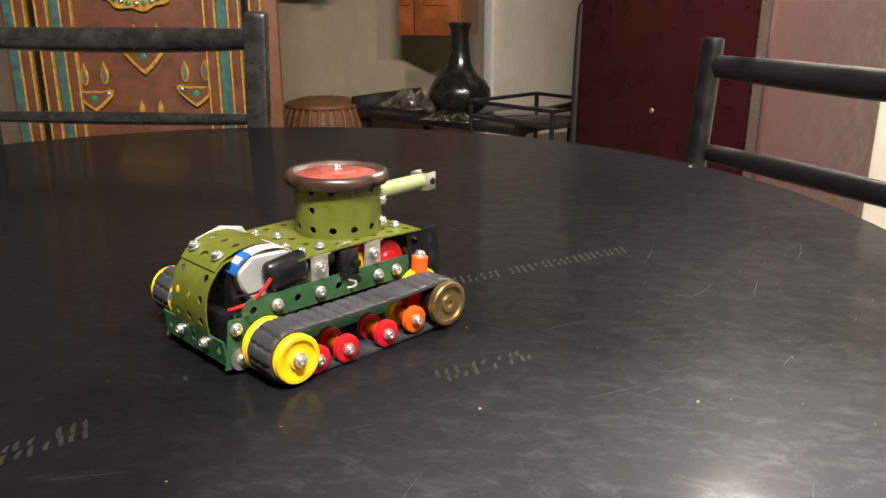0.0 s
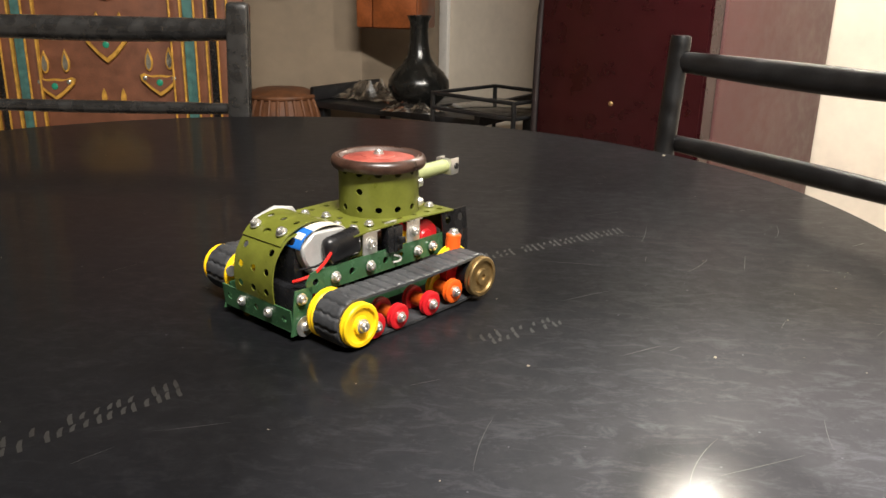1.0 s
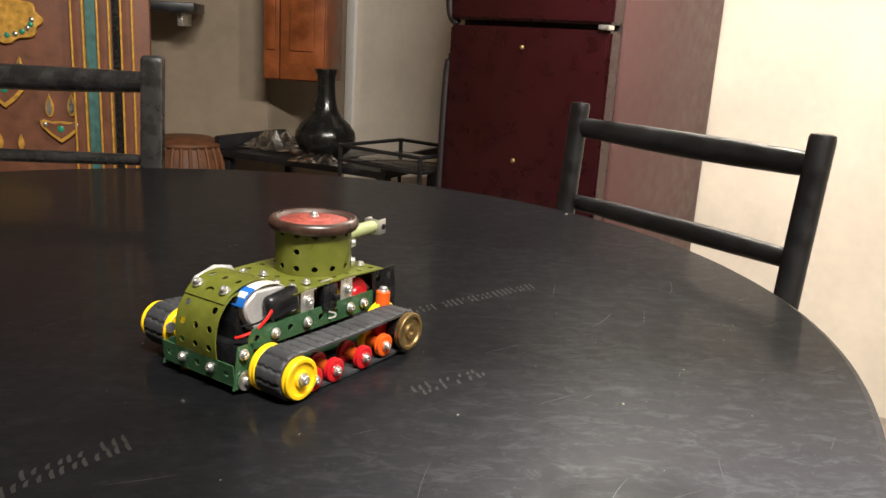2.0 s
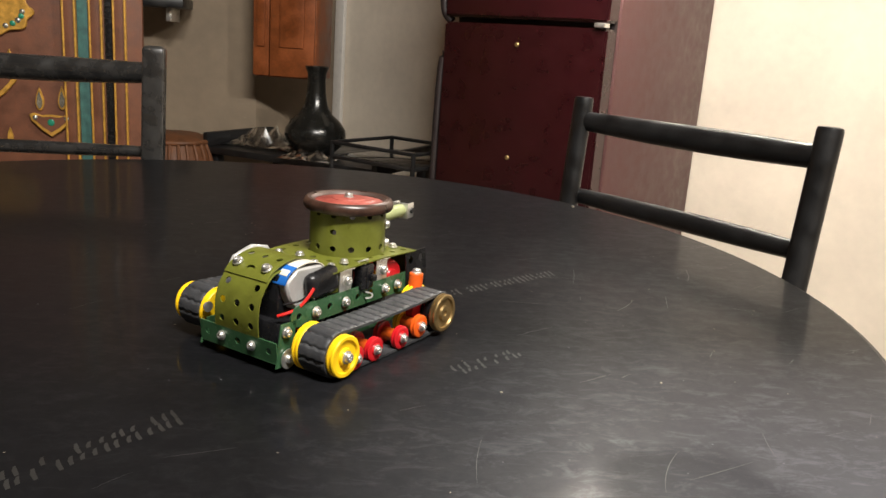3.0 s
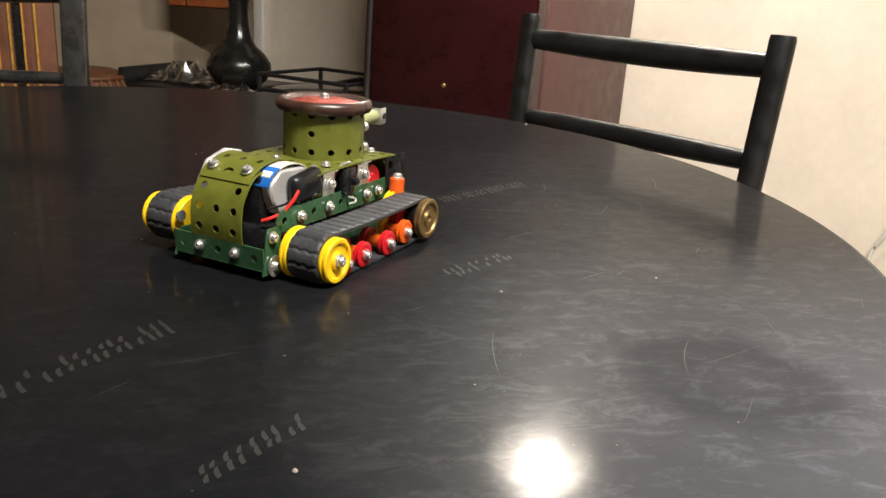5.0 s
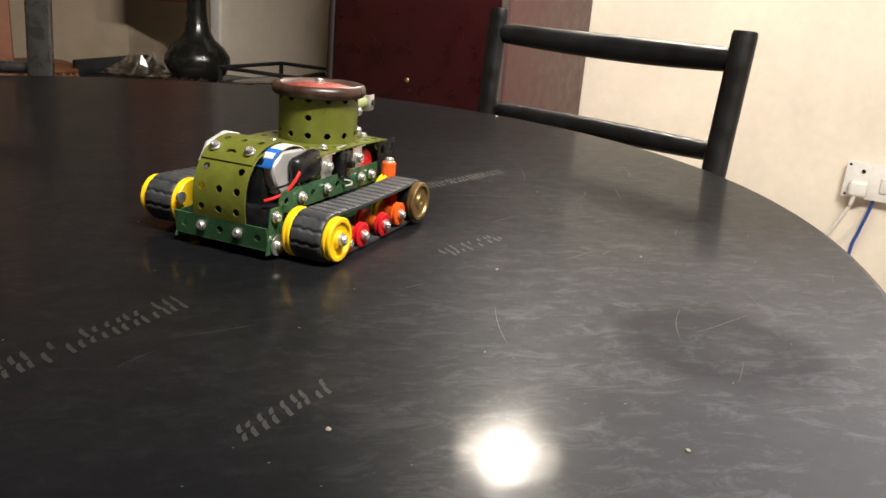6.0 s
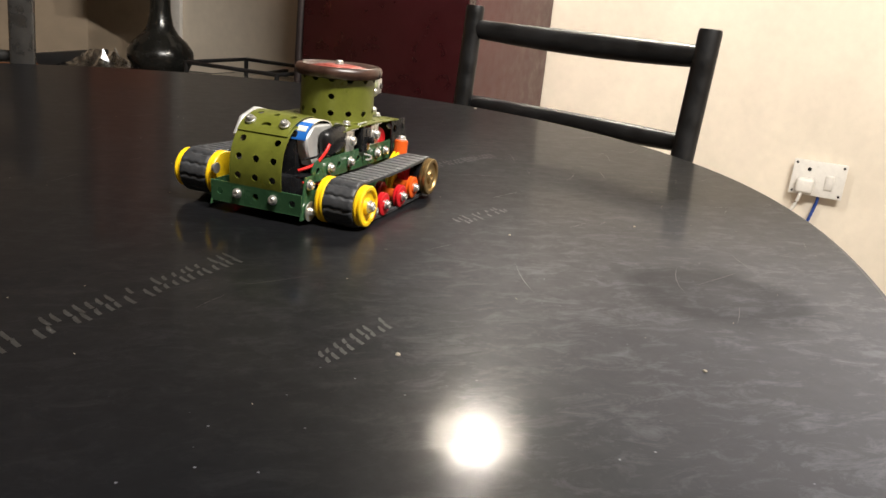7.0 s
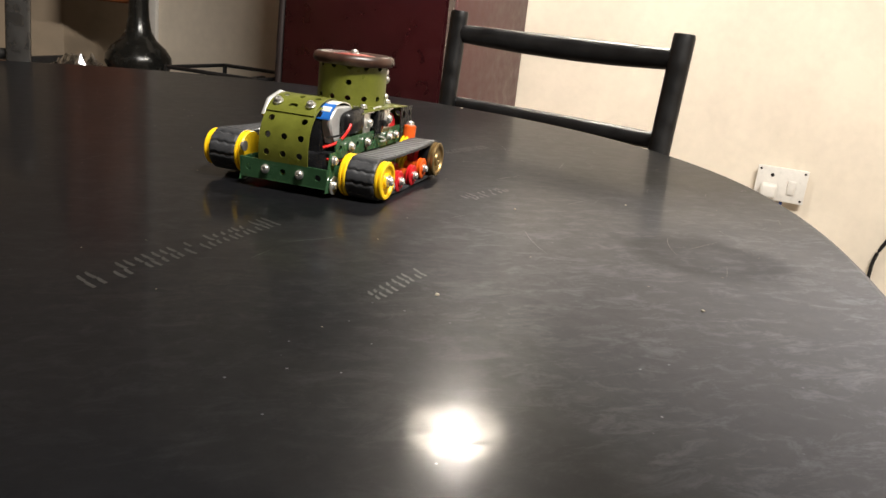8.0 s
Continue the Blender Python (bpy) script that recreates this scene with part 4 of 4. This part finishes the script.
# hanging wooden cupboard by the corner
sh = thing("wall_cupboard", pose(-0.025, 3.28, 0.045, 0, 0, -14), "varnished brown wooden wall cupboard with panelled doors", "cupboard")
part("body", box(0.235, 0.22, 0.78, 0.004, at=(0, 0.112, 1.16)), SHUTTER, sh)
for x0, w in ((-0.086, 0.060), (0.032, 0.168)):
    dd = part("door", box(w, 0.018, 0.77, 0.003, at=(x0, -0.009, 1.16)), SHUTTER, sh, "panelled brown door")
    part("raised_panel", box(w * 0.55, 0.010, 0.62, 0.004, at=(x0, -0.021, 1.19)), SHUTTER, dd)
shelf = thing("wall_shelf", pose(-0.69, 3.36, 1.035), "dark wooden shelf high on the dull wall", "shelf")
part("board", box(0.62, 0.20, 0.035, 0.004, at=(0, -0.03, 0.02)), BLACKWOOD, shelf)
part("bracket", box(0.02, 0.16, 0.05, 0.003, at=(0.25, -0.0, -0.02)), STEEL, shelf)

# ---- wall socket with its plug and cables; x along the wall, y out of the room ----
so = thing("wall_socket", pose(1.958, 1.992, 0.500, 0, 0, -45) @ Matrix.Diagonal((0.95, 0.95, 0.95, 1)), "white surface-mounted socket box with a switch and a plug in it", "socket")
part("box", box(0.150, 0.030, 0.105, 0.004, at=(0, -0.015, 0)), WHITEP, so)
part("plate", box(0.156, 0.006, 0.110, 0.002, at=(0, -0.033, 0)), WHITEP, so)
part("switch", box(0.024, 0.010, 0.046, 0.003, at=(0.034, -0.039, -0.006), m=pose(0, 0, 0, 8, 0, 0)), WHITEP, so, "white rocker switch")
part("plug", box(0.052, 0.034, 0.048, 0.010, at=(-0.034, -0.052, -0.022), seg=3), WHITEP, so, "white moulded plug")
part("indicator", lathe([(0, 0), (0.006, 0), (0.006, 0.002), (0, 0.002)], 14, "y"), BLACK, so, m=pose(-0.030, -0.036, 0.028))
for x in (-0.068, 0.068):
    for z in (-0.045, 0.045):
        part("screw", lathe([(0, 0), (0.004, 0), (0.004, 0.001), (0, 0.001)], 12, "y"), GASKET, so, m=pose(x, -0.036, z))
flex = tube(smooth_path([(-0.040, -0.060, -0.040), (-0.048, -0.056, -0.08), (-0.075, -0.045, -0.15), (-0.105, -0.03, -0.24), (-0.11, -0.03, -0.50)], 8), 0.0055, 10)
tagged(part("white_cable", flex, WHITEP, m=pose(1.958, 1.992, 0.500, 0, 0, -45) @ Matrix.Diagonal((0.95, 0.95, 0.95, 1))), "white plug cable hanging down the wall", "cable")
flex = tube(smooth_path([(0.012, -0.020, -0.045), (0.010, -0.022, -0.08), (-0.006, -0.016, -0.16), (-0.018, -0.014, -0.24), (-0.02, -0.014, -0.52)], 8), 0.005, 10)
tagged(part("blue_cable", flex, BLUEC, m=pose(1.958, 1.992, 0.500, 0, 0, -45) @ Matrix.Diagonal((0.95, 0.95, 0.95, 1))), "blue cable hanging down the wall from the socket", "cable")
flex = tube(smooth_path([(0.38, -0.02, -0.02), (0.355, -0.02, -0.10), (0.325, -0.02, -0.18), (0.320, -0.02, -0.26), (0.32, -0.02, -0.50)], 8), 0.006, 10)
tagged(part("black_cable", flex, BLACK, m=pose(1.958, 1.992, 0.500, 0, 0, -45) @ Matrix.Diagonal((0.95, 0.95, 0.95, 1))), "black cable hanging down the cream wall", "cable")

# crumbs and specks on the table
for k, (x, y, s) in enumerate(((0.541, 1.318, 0.0024), (0.30, 0.64, 0.0010), (0.159, 0.452, 0.0012), (0.304, 0.413, 0.0011), (0.42, 0.66, 0.0010))):
    bm = bmesh.new()
    bmesh.ops.create_icosphere(bm, subdivisions=2, radius=s)
    for v in bm.verts:
        v.co *= 1 + 0.4 * noise.noise(v.co * 900 + Vector((k, 0, 0)))
        v.co.z *= 0.6
    tagged(part("crumb", bm, CRUMB, m=pose(x, y, TZ + s * 0.45)), "tiny pale crumb on the black tabletop", "crumb", "crumbs on the table")


def scratches():
    """Fine hair scratches and wiping marks, a hair's width, lying on the lacquer."""
    rnd = random.Random(7)
    bm = bmesh.new()
    for k in range(62):
        x, y = 0.62 - 0.75 * rnd.random() ** 1.8, rnd.uniform(0.42, 1.15)
        if math.hypot(x - TC[0], y - TC[1]) > TR - 0.03:
            continue
        a, bend, far = rnd.gauss(0.5, 0.5), rnd.uniform(-9, 9), rnd.uniform(0.012, 0.055)
        w = rnd.uniform(0.00010, 0.00021)
        rows = []
        for i in range(9):
            d = Vector((math.cos(a), math.sin(a)))
            n = Vector((-d.y, d.x)) * w * math.sin(math.pi * (0.08 + 0.84 * i / 8))
            rows.append([bm.verts.new((x + n.x, y + n.y, TZ + 0.0002)), bm.verts.new((x - n.x, y - n.y, TZ + 0.0002))])
            x, y, a = x + d.x * far / 8, y + d.y * far / 8, a + bend * far / 8
        for p, q in zip(rows, rows[1:]):
            bm.faces.new((p[0], p[1], q[1], q[0]))
    tagged(part("table_scratches", bm, SCRATCH, smooth=False), "fine pale hair scratches in the black lacquer tabletop", "scratches", kind="stuff")


def lint():
    rnd = random.Random(11)
    bm = bmesh.new()
    for k in range(80):
        x, y, r = rnd.uniform(-0.25, 0.6), rnd.uniform(0.35, 1.25), rnd.uniform(0.00018, 0.00042)
        if math.hypot(x - TC[0], y - TC[1]) > TR - 0.02:
            continue
        own = bmesh.new()
        bmesh.ops.create_icosphere(own, subdivisions=1, radius=r)
        bmesh.ops.transform(own, matrix=pose(x, y, TZ + r * 0.5, 0, 0, rnd.uniform(0, 360)) @ Matrix.Diagonal((rnd.uniform(1, 3), 1, 0.6, 1)), verts=own.verts)
        join(bm, own)
    tagged(part("lint", bm, CRUMB), "tiny pale specks of lint on the black tabletop", "lint", kind="stuff")


scratches()
lint()
